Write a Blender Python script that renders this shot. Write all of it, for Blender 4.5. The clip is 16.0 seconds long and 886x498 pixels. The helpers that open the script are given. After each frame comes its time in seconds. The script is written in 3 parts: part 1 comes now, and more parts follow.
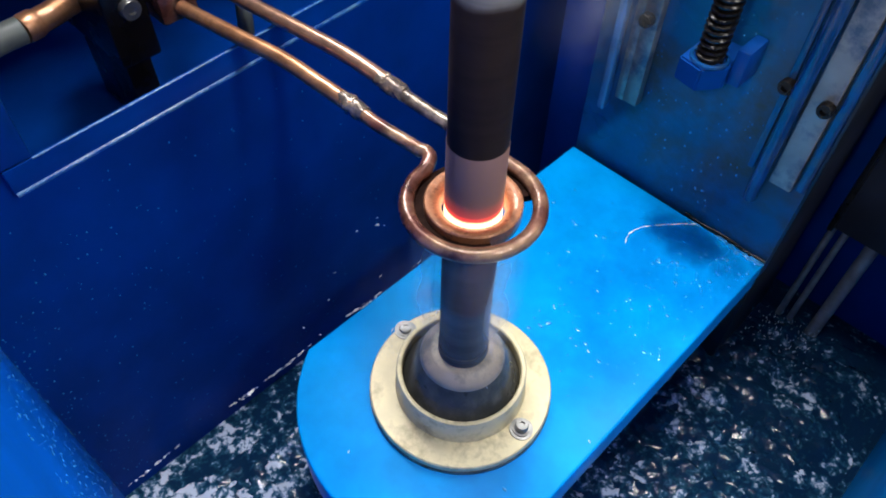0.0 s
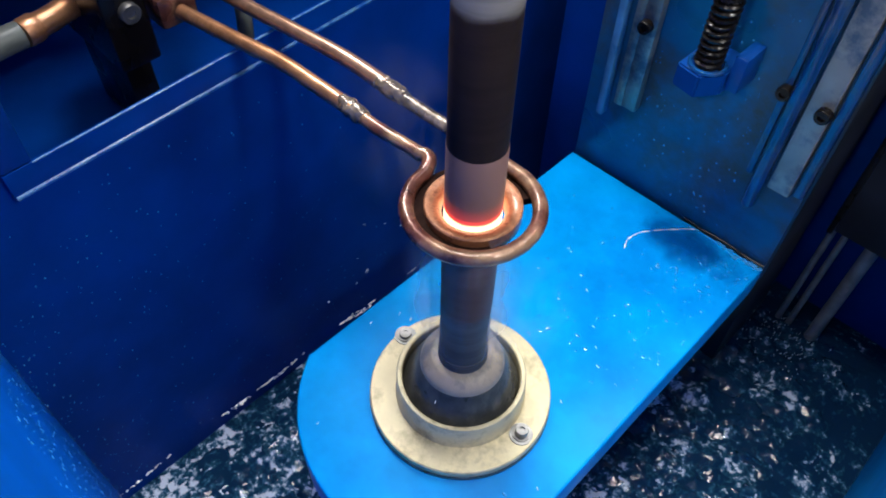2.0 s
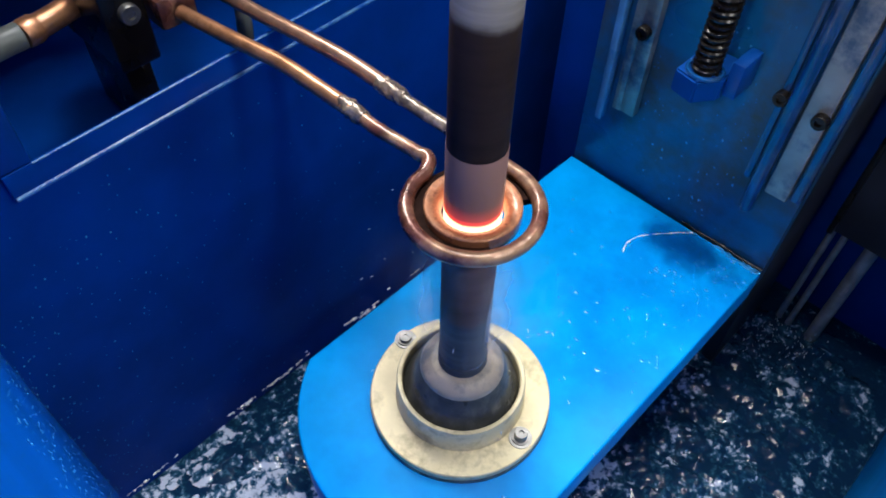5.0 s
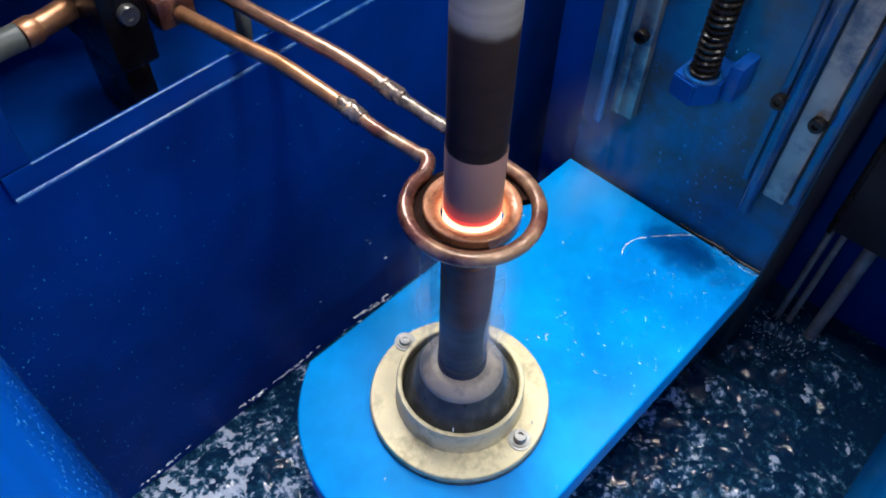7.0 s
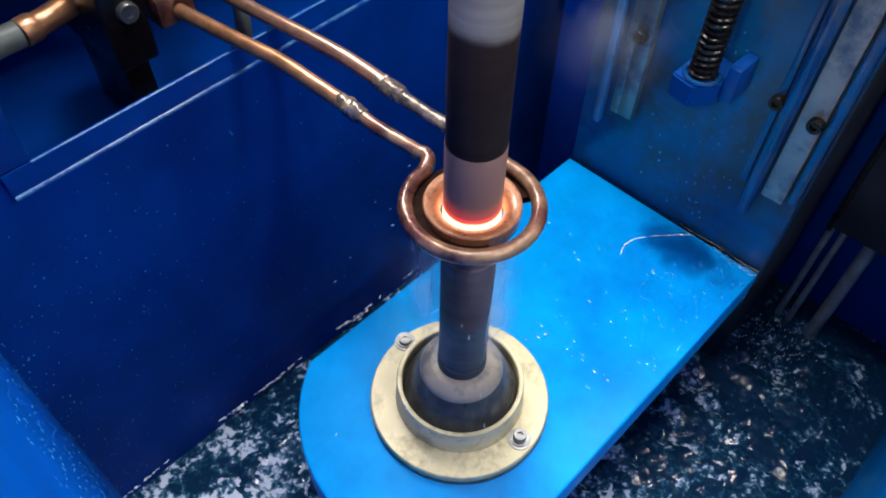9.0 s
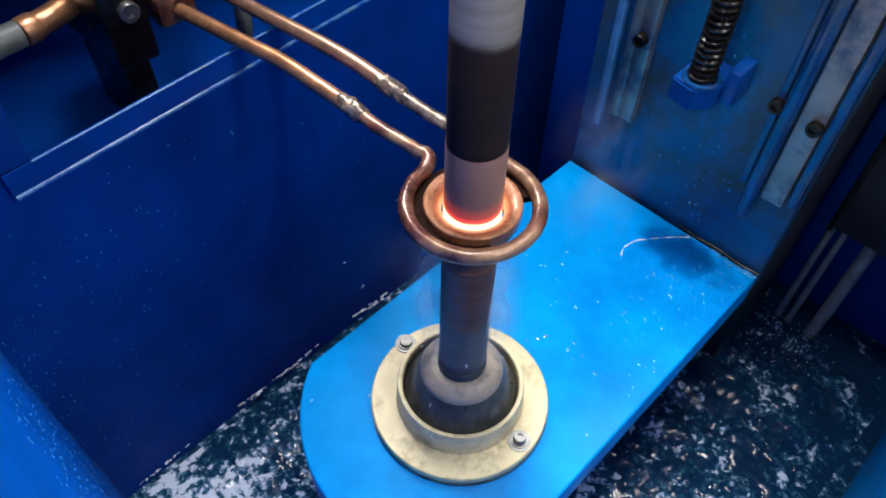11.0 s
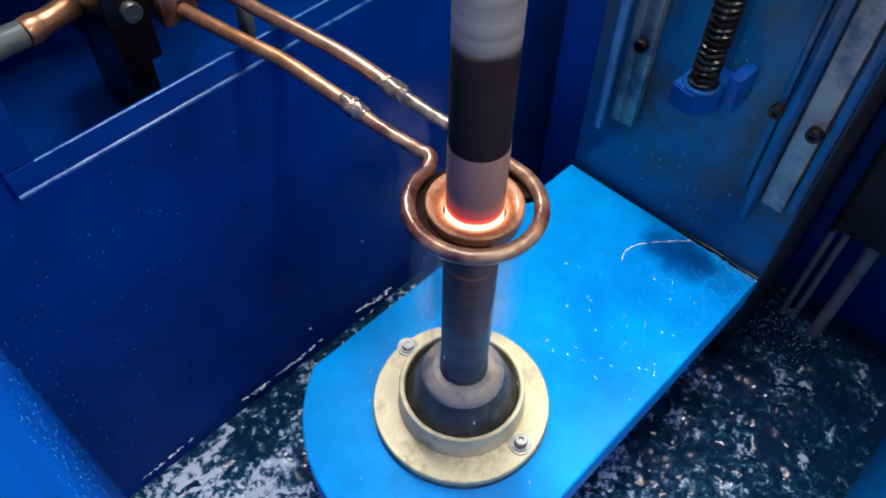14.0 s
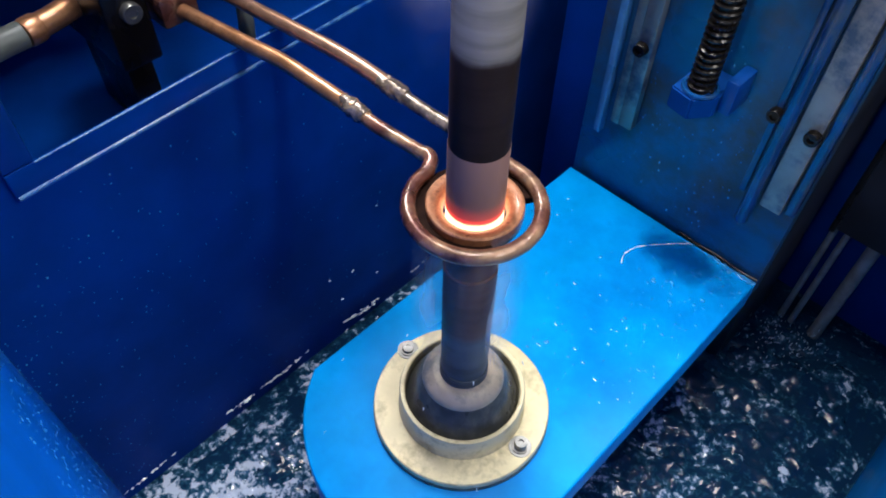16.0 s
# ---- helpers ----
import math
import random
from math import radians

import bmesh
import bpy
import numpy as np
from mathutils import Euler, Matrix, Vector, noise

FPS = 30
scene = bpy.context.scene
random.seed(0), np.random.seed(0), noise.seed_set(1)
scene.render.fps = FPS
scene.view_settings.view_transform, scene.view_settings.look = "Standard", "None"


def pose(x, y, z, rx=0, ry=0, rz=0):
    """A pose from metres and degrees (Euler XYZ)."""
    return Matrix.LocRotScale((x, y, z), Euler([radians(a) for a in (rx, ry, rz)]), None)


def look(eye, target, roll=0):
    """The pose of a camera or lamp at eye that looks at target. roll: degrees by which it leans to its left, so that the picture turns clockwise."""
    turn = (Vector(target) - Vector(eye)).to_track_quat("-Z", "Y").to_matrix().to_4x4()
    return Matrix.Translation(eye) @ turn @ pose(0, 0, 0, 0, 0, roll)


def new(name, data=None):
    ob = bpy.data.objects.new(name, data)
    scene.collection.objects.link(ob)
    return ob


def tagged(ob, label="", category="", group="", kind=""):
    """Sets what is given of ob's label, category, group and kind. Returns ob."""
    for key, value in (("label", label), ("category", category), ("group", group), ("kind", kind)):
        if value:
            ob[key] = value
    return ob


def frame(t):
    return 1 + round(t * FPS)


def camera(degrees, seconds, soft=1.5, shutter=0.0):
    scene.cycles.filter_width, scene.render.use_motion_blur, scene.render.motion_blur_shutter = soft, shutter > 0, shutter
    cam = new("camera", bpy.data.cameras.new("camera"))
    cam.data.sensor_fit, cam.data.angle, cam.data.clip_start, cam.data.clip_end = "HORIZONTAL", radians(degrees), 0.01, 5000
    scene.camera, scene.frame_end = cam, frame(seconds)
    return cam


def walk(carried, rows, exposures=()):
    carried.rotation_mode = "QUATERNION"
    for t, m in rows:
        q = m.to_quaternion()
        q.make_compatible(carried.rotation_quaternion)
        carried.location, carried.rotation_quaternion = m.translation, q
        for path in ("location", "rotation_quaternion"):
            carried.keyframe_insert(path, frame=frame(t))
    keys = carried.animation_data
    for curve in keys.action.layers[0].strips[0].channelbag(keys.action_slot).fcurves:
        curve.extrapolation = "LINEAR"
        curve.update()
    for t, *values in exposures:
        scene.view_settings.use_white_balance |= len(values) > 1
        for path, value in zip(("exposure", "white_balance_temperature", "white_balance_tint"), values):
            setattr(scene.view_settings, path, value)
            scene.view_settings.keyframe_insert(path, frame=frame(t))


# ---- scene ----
# x runs along the slide's face, y towards the slide, z up; the origin is the middle of the coil.
EYE = (0.2534, -0.3004, 0.421)
SPEED = 0.00228            # metres a second, the slide's way down


def held(turn, tilt, lean):
    """The hand-held camera: turned about the upright, tilted down, leaning (degrees)."""
    return pose(*EYE) @ pose(0, 0, 0, 0, 0, turn) @ pose(0, 0, 0, 90 - tilt) @ pose(0, 0, 0, 0, 0, lean)


SHAKE = [
    (0, -0.000, -0.000, 0.000),
    (0.5, -0.114, -0.018, -0.079),
    (1, -0.191, 0.026, -0.102),
    (1.5, -0.201, 0.035, -0.118),
    (2, -0.246, -0.008, -0.085),
    (2.5, -0.258, 0.022, -0.125),
    (3, -0.248, -0.102, -0.125),
    (3.5, -0.220, -0.069, -0.093),
    (4, -0.258, -0.001, -0.147),
    (6.5, -0.317, -0.074, -0.154),
    (7, -0.318, -0.096, -0.166),
    (7.5, -0.317, -0.074, -0.154),
    (8, -0.250, -0.099, -0.143),
    (8.5, -0.126, -0.086, -0.174),
    (9, -0.132, -0.110, -0.202),
    (11.5, -0.126, -0.012, -0.216),
    (12, -0.270, -0.036, -0.240),
    (12.5, -0.370, -0.037, -0.211),
    (13, -0.398, 0.020, -0.243),
    (13.5, -0.318, 0.196, -0.274),
    (14, -0.132, 0.191, -0.288),
    (14.5, 0.014, 0.071, -0.272),
    (15, 0.044, 0.129, -0.280),
    (15.5, -0.107, 0.187, -0.297),
    (16, -0.177, 0.200, -0.348)]
cam = camera(61.87, 16.0, soft=1.9)
walk(cam, [(t, held(43.46 + turn, 50.632 + tilt, 1.633 + lean)) for t, tilt, turn, lean in SHAKE])

# ---- light ----
world = bpy.data.worlds.new("workshop")
scene.world = world
world.use_nodes = True
world.node_tree.nodes["Background"].inputs[0].default_value = (0.88, 0.94, 1.0, 1)
world.node_tree.nodes["Background"].inputs[1].default_value = 0.25
scene.view_settings.exposure = 0.0

# the workshop's lamps: place, length, width, watts, the point that it faces
HALL_TOP = 2.3
LAMPS = (((-0.22, 0.24, 1.75), 0.9, 0.30, 40.5, (-0.10, 0.15, 0.0)),
         ((-1.12, 0.42, 1.25), 0.55, 0.36, 20.0, (0.0, 0.0, 0.0)),
         # added behind the slide to bring glints to the right-hand water
         ((0.27, 1.05, 1.60), 0.30, 0.30, 18.0, (0.25, 0.10, -0.5)),
         ((0.86, 0.20, 0.95), 0.10, 0.10, 3.4, (-0.32, -0.05, -0.3)),
         ((0.86, -0.06, 0.95), 0.10, 0.10, 3.4, (-0.32, -0.05, -0.3)),
         ((0.25, -1.08, 0.95), 0.25, 0.12, 6.0, (-0.25, -0.10, -0.2)))
for eye, long, wide, watts, aim in LAMPS:
    data = bpy.data.lights.new("lamp_light", "AREA")
    data.shape, data.size, data.size_y, data.energy = "RECTANGLE", wide, long, watts
    data.color = (0.98, 0.975, 0.98)
    new("lamp_light", data).matrix_basis = look(eye, aim)


# ---- materials ----
def mat(name, base, rough=0.5, metal=0.0, grain=30.0, amount=0.25, bump=0.0, bump_scale=200.0, spots=None, spot_scale=8.0,
        spot_edge=(0.5, 0.62), spot_rough=None, coat=0.0, rough_vary=0.1, spec=0.5):
    m = bpy.data.materials.new(name)
    m.use_nodes = True
    nt = m.node_tree
    b = nt.nodes["Principled BSDF"]
    co = nt.nodes.new("ShaderNodeTexCoord")
    no = nt.nodes.new("ShaderNodeTexNoise")
    no.inputs["Scale"].default_value, no.inputs["Detail"].default_value = grain, 6
    nt.links.new(co.outputs["Object"], no.inputs["Vector"])
    ramp = nt.nodes.new("ShaderNodeValToRGB")
    ramp.color_ramp.elements[0].position, ramp.color_ramp.elements[1].position = 0.3, 0.7
    ramp.color_ramp.elements[0].color = (*[c * (1 - amount) for c in base], 1)
    ramp.color_ramp.elements[1].color = (*[min(1, c * (1 + amount)) for c in base], 1)
    nt.links.new(no.outputs["Fac"], ramp.inputs["Fac"])
    colour = ramp.outputs["Color"]
    rr = nt.nodes.new("ShaderNodeMapRange")
    rr.inputs["To Min"].default_value, rr.inputs["To Max"].default_value = max(0.02, rough - rough_vary), min(1, rough + rough_vary)
    no2 = nt.nodes.new("ShaderNodeTexNoise")
    no2.inputs["Scale"].default_value, no2.inputs["Detail"].default_value = grain * 0.4, 3
    nt.links.new(co.outputs["Object"], no2.inputs["Vector"])
    nt.links.new(no2.outputs["Fac"], rr.inputs["Value"])
    nt.links.new(rr.outputs["Result"], b.inputs["Roughness"])
    if spots:
        sp = nt.nodes.new("ShaderNodeTexNoise")
        sp.inputs["Scale"].default_value, sp.inputs["Detail"].default_value, sp.inputs["Roughness"].default_value = spot_scale, 8, 0.65
        nt.links.new(co.outputs["Object"], sp.inputs["Vector"])
        sr = nt.nodes.new("ShaderNodeValToRGB")
        sr.color_ramp.elements[0].position, sr.color_ramp.elements[1].position = spot_edge
        nt.links.new(sp.outputs["Fac"], sr.inputs["Fac"])
        mix = nt.nodes.new("ShaderNodeMix")
        mix.data_type = "RGBA"
        nt.links.new(sr.outputs["Color"], mix.inputs[0])
        nt.links.new(colour, mix.inputs[6])
        mix.inputs[7].default_value = (*spots, 1)
        colour = mix.outputs[2]
    nt.links.new(colour, b.inputs["Base Color"])
    b.inputs["Metallic"].default_value = metal
    b.inputs["Coat Weight"].default_value = coat
    b.inputs["Specular IOR Level"].default_value = spec
    b.inputs["Coat Roughness"].default_value = 0.12
    if bump:
        bn = nt.nodes.new("ShaderNodeTexNoise")
        bn.inputs["Scale"].default_value, bn.inputs["Detail"].default_value = bump_scale, 5
        nt.links.new(co.outputs["Object"], bn.inputs["Vector"])
        bp = nt.nodes.new("ShaderNodeBump")
        bp.inputs["Strength"].default_value, bp.inputs["Distance"].default_value = bump, 0.002
        nt.links.new(bn.outputs["Fac"], bp.inputs["Height"])
        nt.links.new(bp.outputs["Normal"], b.inputs["Normal"])
    return m


# one blue paint as shaded, half-lit and lit tones; light is in these colours
SHADED_BLUE = mat("shaded blue paint", (0.0, 0.036, 0.235), 0.45, spec=0.06, grain=9, amount=0.2, bump=0.15, bump_scale=60)
LIT_FRONT_BLUE = mat("lit front blue paint", (0.0, 0.105, 0.56), 0.35, spec=0.10, grain=9, amount=0.2, bump=0.15, bump_scale=60)
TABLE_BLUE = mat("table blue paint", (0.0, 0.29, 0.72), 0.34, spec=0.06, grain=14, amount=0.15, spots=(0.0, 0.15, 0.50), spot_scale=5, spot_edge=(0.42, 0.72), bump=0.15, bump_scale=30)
PLATE = mat("worn blue plate", (0.004, 0.115, 0.27), 0.30, grain=12, amount=0.3, spots=(0.062, 0.058, 0.042), spot_scale=5, spot_edge=(0.44, 0.60), bump=0.2, bump_scale=90)
BRIGHT_BLUE = mat("bracket blue paint", (0.001, 0.045, 0.23), 0.3, grain=20, amount=0.15)
RAIL_BLUE = mat("rail blue paint", (0.004, 0.052, 0.18), 0.22, grain=25, amount=0.4, coat=0.6, spots=(0.07, 0.10, 0.12), spot_scale=14, spot_edge=(0.5, 0.7))
RAIL_GREY = mat("rail steel", (0.38, 0.345, 0.29), 0.45, metal=0.5, grain=18, amount=0.3, spots=(0.11, 0.15, 0.19), spot_scale=16, bump=0.15, bump_scale=150)
RAIL_PALE = mat("pale rail paint", (0.09, 0.27, 0.48), 0.3, grain=25, amount=0.3, coat=0.4)
BLACK_STEEL = mat("oiled black steel", (0.011, 0.009, 0.008), 0.27, metal=0.4, grain=60, amount=0.4)
POST = mat("wet grey post", (0.34, 0.33, 0.32), 0.3, metal=0.3, grain=30, amount=0.4, coat=0.4)
DARK_GUARD = mat("dark guard steel", (0.018, 0.021, 0.030), 0.5, grain=14, amount=0.5, bump=0.3, bump_scale=60)
COPPER = mat("tarnished copper", (0.58, 0.28, 0.14), 0.38, coat=0.8, metal=0.75, grain=70, amount=0.25, spots=(0.30, 0.12, 0.05), spot_scale=30, spot_edge=(0.52, 0.74), bump=0.08, bump_scale=120)
COPPER_BROWN = mat("brown copper", (0.48, 0.27, 0.18), 0.36, coat=0.7, metal=0.75, grain=70, amount=0.3, spots=(0.30, 0.17, 0.12), spot_scale=30, spot_edge=(0.50, 0.70), bump=0.10, bump_scale=120)
# the dark of the gap between the rings is put into this colour
GAP_DARK = mat("gap-dark copper", (0.018, 0.008, 0.006), 0.75, grain=120, amount=0.5, spec=0.05, bump=0.3)
COPPER_RING = mat("hot copper", (0.40, 0.165, 0.075), 0.36, coat=0.5, metal=0.3, grain=150, amount=0.4, spots=(0.18, 0.065, 0.035), spot_scale=150, spot_edge=(0.56, 0.66), bump=0.35, bump_scale=200)
COPPER_DARK = mat("scaled copper", (0.17, 0.060, 0.040), 0.30, coat=0.7, metal=0.4, grain=60, amount=0.7, spots=(0.44, 0.28, 0.16), spot_scale=28, spot_edge=(0.48, 0.70), bump=0.5, bump_scale=75, rough_vary=0.22)
BRAZE = mat("braze metal", (0.32, 0.245, 0.19), 0.22, coat=1.0, metal=0.5, grain=160, amount=0.5, spots=(0.10, 0.08, 0.065), spot_scale=70, spot_edge=(0.42, 0.62), bump=0.6, bump_scale=200)
FLANGE = mat("pale plated flange", (0.68, 0.585, 0.35), 0.40, metal=0.1, grain=22, amount=0.15, spots=(0.36, 0.30, 0.17), spot_scale=42, spot_edge=(0.48, 0.70), bump=0.12, bump_scale=160)
RUBBER = mat("wet dark cone", (0.062, 0.066, 0.062), 0.3, grain=50, amount=0.4, spots=(0.15, 0.145, 0.13), spot_scale=55, spot_edge=(0.48, 0.75), bump=0.3, bump_scale=120)
COLLAR = mat("scuffed steel collar", (0.45, 0.375, 0.29), 0.45, metal=0.05, grain=40, amount=0.2, spots=(0.2, 0.2, 0.19), spot_scale=24)
BOLT = mat("bolt steel", (0.25, 0.245, 0.23), 0.34, metal=0.8, grain=90, amount=0.3)
HOSE = mat("grey hose", (0.11, 0.125, 0.115), 0.45, grain=30, amount=0.2)


def zoned(name, zones, rough, metal, wobble=0.004):
    """A turned bar whose surface changes along its length. zones: (height, colour) from low to high."""
    m = mat(name, (0.1, 0.1, 0.1), rough, metal, grain=60, amount=0.3, bump=0.12, bump_scale=120)
    nt = m.node_tree
    b = nt.nodes["Principled BSDF"]
    co = nt.nodes["Texture Coordinate"]
    sep = nt.nodes.new("ShaderNodeSeparateXYZ")
    nt.links.new(co.outputs["Object"], sep.inputs[0])
    wn = nt.nodes.new("ShaderNodeTexNoise")
    wn.inputs["Scale"].default_value, wn.inputs["Detail"].default_value = 40, 3
    nt.links.new(co.outputs["Object"], wn.inputs["Vector"])
    add = nt.nodes.new("ShaderNodeMath")
    add.operation = "MULTIPLY_ADD"
    nt.links.new(wn.outputs["Fac"], add.inputs[0])
    add.inputs[1].default_value = wobble * 2
    nt.links.new(sep.outputs["Z"], add.inputs[2])
    lo, hi = zones[0][0], zones[-1][0]
    mr = nt.nodes.new("ShaderNodeMapRange")
    mr.inputs["From Min"].default_value, mr.inputs["From Max"].default_value = lo + wobble, hi + wobble
    nt.links.new(add.outputs[0], mr.inputs["Value"])
    ramp = nt.nodes.new("ShaderNodeValToRGB")
    els = ramp.color_ramp.elements
    while len(els) < len(zones):
        els.new(0.5)
    for el, (z, c) in zip(els, zones):
        el.position, el.color = (z - lo) / (hi - lo), (*c, 1)
    nt.links.new(mr.outputs["Result"], ramp.inputs["Fac"])
    # fine turned bands round the bar
    mp = nt.nodes.new("ShaderNodeMapping")
    mp.inputs["Scale"].default_value = (12, 12, 130)
    nt.links.new(co.outputs["Object"], mp.inputs["Vector"])
    bn = nt.nodes.new("ShaderNodeTexNoise")
    bn.inputs["Scale"].default_value, bn.inputs["Detail"].default_value = 1.0, 4
    nt.links.new(mp.outputs["Vector"], bn.inputs["Vector"])
    mr2 = nt.nodes.new("ShaderNodeMapRange")
    mr2.inputs["From Min"].default_value, mr2.inputs["From Max"].default_value = 0.3, 0.7
    mr2.inputs["To Min"].default_value, mr2.inputs["To Max"].default_value = 0.75, 1.2
    nt.links.new(bn.outputs["Fac"], mr2.inputs["Value"])
    mx = nt.nodes.new("ShaderNodeMix")
    mx.data_type, mx.blend_type = "RGBA", "MULTIPLY"
    mx.inputs[0].default_value = 1.0
    nt.links.new(ramp.outputs["Color"], mx.inputs[6])
    nt.links.new(mr2.outputs["Result"], mx.inputs[7])
    nt.links.new(mx.outputs[2], b.inputs["Base Color"])
    b.inputs["Specular IOR Level"].default_value = 0.12
    return m


def glow_material():
    """Steel at forging heat: the glow fades from white through red towards its upper and lower rim."""
    m = bpy.data.materials.new("glowing steel")
    m.use_nodes = True
    nt = m.node_tree
    b = nt.nodes["Principled BSDF"]
    # pinkish grey, which shows on the sleeve above the glow
    b.inputs["Base Color"].default_value = (0.30, 0.17, 0.14, 1)
    b.inputs["Roughness"].default_value = 0.33
    b.inputs["Specular IOR Level"].default_value = 0.1
    co = nt.nodes.new("ShaderNodeTexCoord")
    sep = nt.nodes.new("ShaderNodeSeparateXYZ")
    nt.links.new(co.outputs["Object"], sep.inputs[0])
    wn = nt.nodes.new("ShaderNodeTexNoise")
    wn.inputs["Scale"].default_value, wn.inputs["Detail"].default_value = 120, 3
    nt.links.new(co.outputs["Object"], wn.inputs["Vector"])
    add = nt.nodes.new("ShaderNodeMath")
    add.operation = "MULTIPLY_ADD"
    nt.links.new(wn.outputs["Fac"], add.inputs[0])
    add.inputs[1].default_value = 0.002
    nt.links.new(sep.outputs["Z"], add.inputs[2])
    mr = nt.nodes.new("ShaderNodeMapRange")
    mr.inputs["From Min"].default_value, mr.inputs["From Max"].default_value = -0.024, 0.021
    nt.links.new(add.outputs[0], mr.inputs["Value"])
    ramp = nt.nodes.new("ShaderNodeValToRGB")
    els = ramp.color_ramp.elements
    for _ in range(5):
        els.new(0.5)
    for el, (p, c) in zip(els, ((0.0, (0, 0, 0)), (0.20, (0, 0, 0)), (0.33, (3.0, 2.0, 1.15)), (0.565, (3.0, 2.0, 1.15)),
                                (0.63, (1.3, 0.05, 0.04)), (0.73, (0.30, 0.01, 0.012)), (1.0, (0.0, 0, 0)))):
        el.position, el.color = p, (*c, 1)
    nt.links.new(mr.outputs["Result"], ramp.inputs["Fac"])
    nt.links.new(ramp.outputs["Color"], b.inputs["Emission Color"])
    b.inputs["Emission Strength"].default_value = 1.0
    return m


SHAFT = zoned("scaled steel bar", ((-0.24, (0.070, 0.080, 0.090)), (-0.128, (0.085, 0.098, 0.115)), (-0.118, (0.115, 0.060, 0.048)), (0.0, (0.14, 0.07, 0.055)),
                                   (0.03, (0.030, 0.019, 0.014)), (0.1815, (0.028, 0.018, 0.014)), (0.1865, (0.24, 0.22, 0.20)), (0.42, (0.30, 0.28, 0.26))), 0.42, 0.05)
GLOW = glow_material()


def water_material():
    """Dark quench water, turquoise where air is beaten into it, with clumps of froth and painted glints."""
    m = bpy.data.materials.new("churning water")
    m.use_nodes = True
    nt = m.node_tree
    b = nt.nodes["Principled BSDF"]
    b.inputs["IOR"].default_value = 1.33
    co = nt.nodes.new("ShaderNodeTexCoord")

    def noise_of(scale, detail, distortion, rough=0.5):
        n = nt.nodes.new("ShaderNodeTexNoise")
        n.inputs["Scale"].default_value, n.inputs["Detail"].default_value = scale, detail
        n.inputs["Distortion"].default_value, n.inputs["Roughness"].default_value = distortion, rough
        nt.links.new(co.outputs["Object"], n.inputs["Vector"])
        return n.outputs["Fac"]

    def maths(kind, a, c, d=None):
        n = nt.nodes.new("ShaderNodeMath")
        n.operation = kind
        for k, v in enumerate((a, c, d)):
            if isinstance(v, (int, float)):
                n.inputs[k].default_value = v
            elif v is not None:
                nt.links.new(v, n.inputs[k])
        return n.outputs[0]

    bp = nt.nodes.new("ShaderNodeBump")
    bp.inputs["Strength"].default_value, bp.inputs["Distance"].default_value = 0.32, 0.006
    nt.links.new(noise_of(48, 3, 0.8), bp.inputs["Height"])
    nt.links.new(bp.outputs["Normal"], b.inputs["Normal"])
    sp = nt.nodes.new("ShaderNodeSeparateXYZ")
    nt.links.new(co.outputs["Object"], sp.inputs[0])
    # clumps of froth and painted glints ride on a coarse pattern and thin out towards the far end of the tank
    coarse = maths("MULTIPLY_ADD", sp.outputs["Y"], -0.24, noise_of(15, 2, 0.4))
    fine = noise_of(84, 5, 0.3, 0.62)
    both = maths("MULTIPLY_ADD", coarse, 0.75, fine)
    r = nt.nodes.new("ShaderNodeValToRGB")
    r.color_ramp.elements.new(0.5)
    r.color_ramp.elements.new(0.6)
    for el, (p, c) in zip(r.color_ramp.elements, ((0.52, (0.006, 0.028, 0.070)), (0.62, (0.014, 0.07, 0.12)), (0.67, (0.07, 0.16, 0.27)), (0.745, (0.62, 0.70, 0.82)))):
        el.position, el.color = p, (*c, 1)
    nt.links.new(maths("SUBTRACT", both, 0.295), r.inputs["Fac"])
    nt.links.new(r.outputs["Color"], b.inputs["Base Color"])
    b.inputs["Roughness"].default_value = 0.09
    return m


WATER = water_material()


# ---- building blocks ----
def box(bm, x0, x1, y0, y1, z0, z1, bevel=0.0):
    r = bmesh.ops.create_cube(bm, size=1, matrix=Matrix.LocRotScale(((x0 + x1) / 2, (y0 + y1) / 2, (z0 + z1) / 2), None, (x1 - x0, y1 - y0, z1 - z0)))
    if bevel:
        edges = list({e for v in r["verts"] for e in v.link_edges})
        bmesh.ops.bevel(bm, geom=edges, offset=bevel, segments=2, affect="EDGES", profile=0.5)
    return bm


def lathe(bm, profile, cx=0.0, cy=0.0, steps=96, closed=False):
    """Turns a profile of (radius, height) about the upright through cx, cy."""
    rings = []
    for r, z in profile:
        rings.append([bm.verts.new((cx + r * math.cos(2 * math.pi * i / steps), cy + r * math.sin(2 * math.pi * i / steps), z)) for i in range(steps)])
    pairs = list(zip(rings, rings[1:])) + ([(rings[-1], rings[0])] if closed else [])
    for a, b in pairs:
        for i in range(steps):
            j = (i + 1) % steps
            bm.faces.new((a[i], a[j], b[j], b[i]))
    if not closed:
        for ring in (rings[0], rings[-1]):
            bm.faces.new(ring)
    bmesh.ops.recalc_face_normals(bm, faces=bm.faces)
    return bm


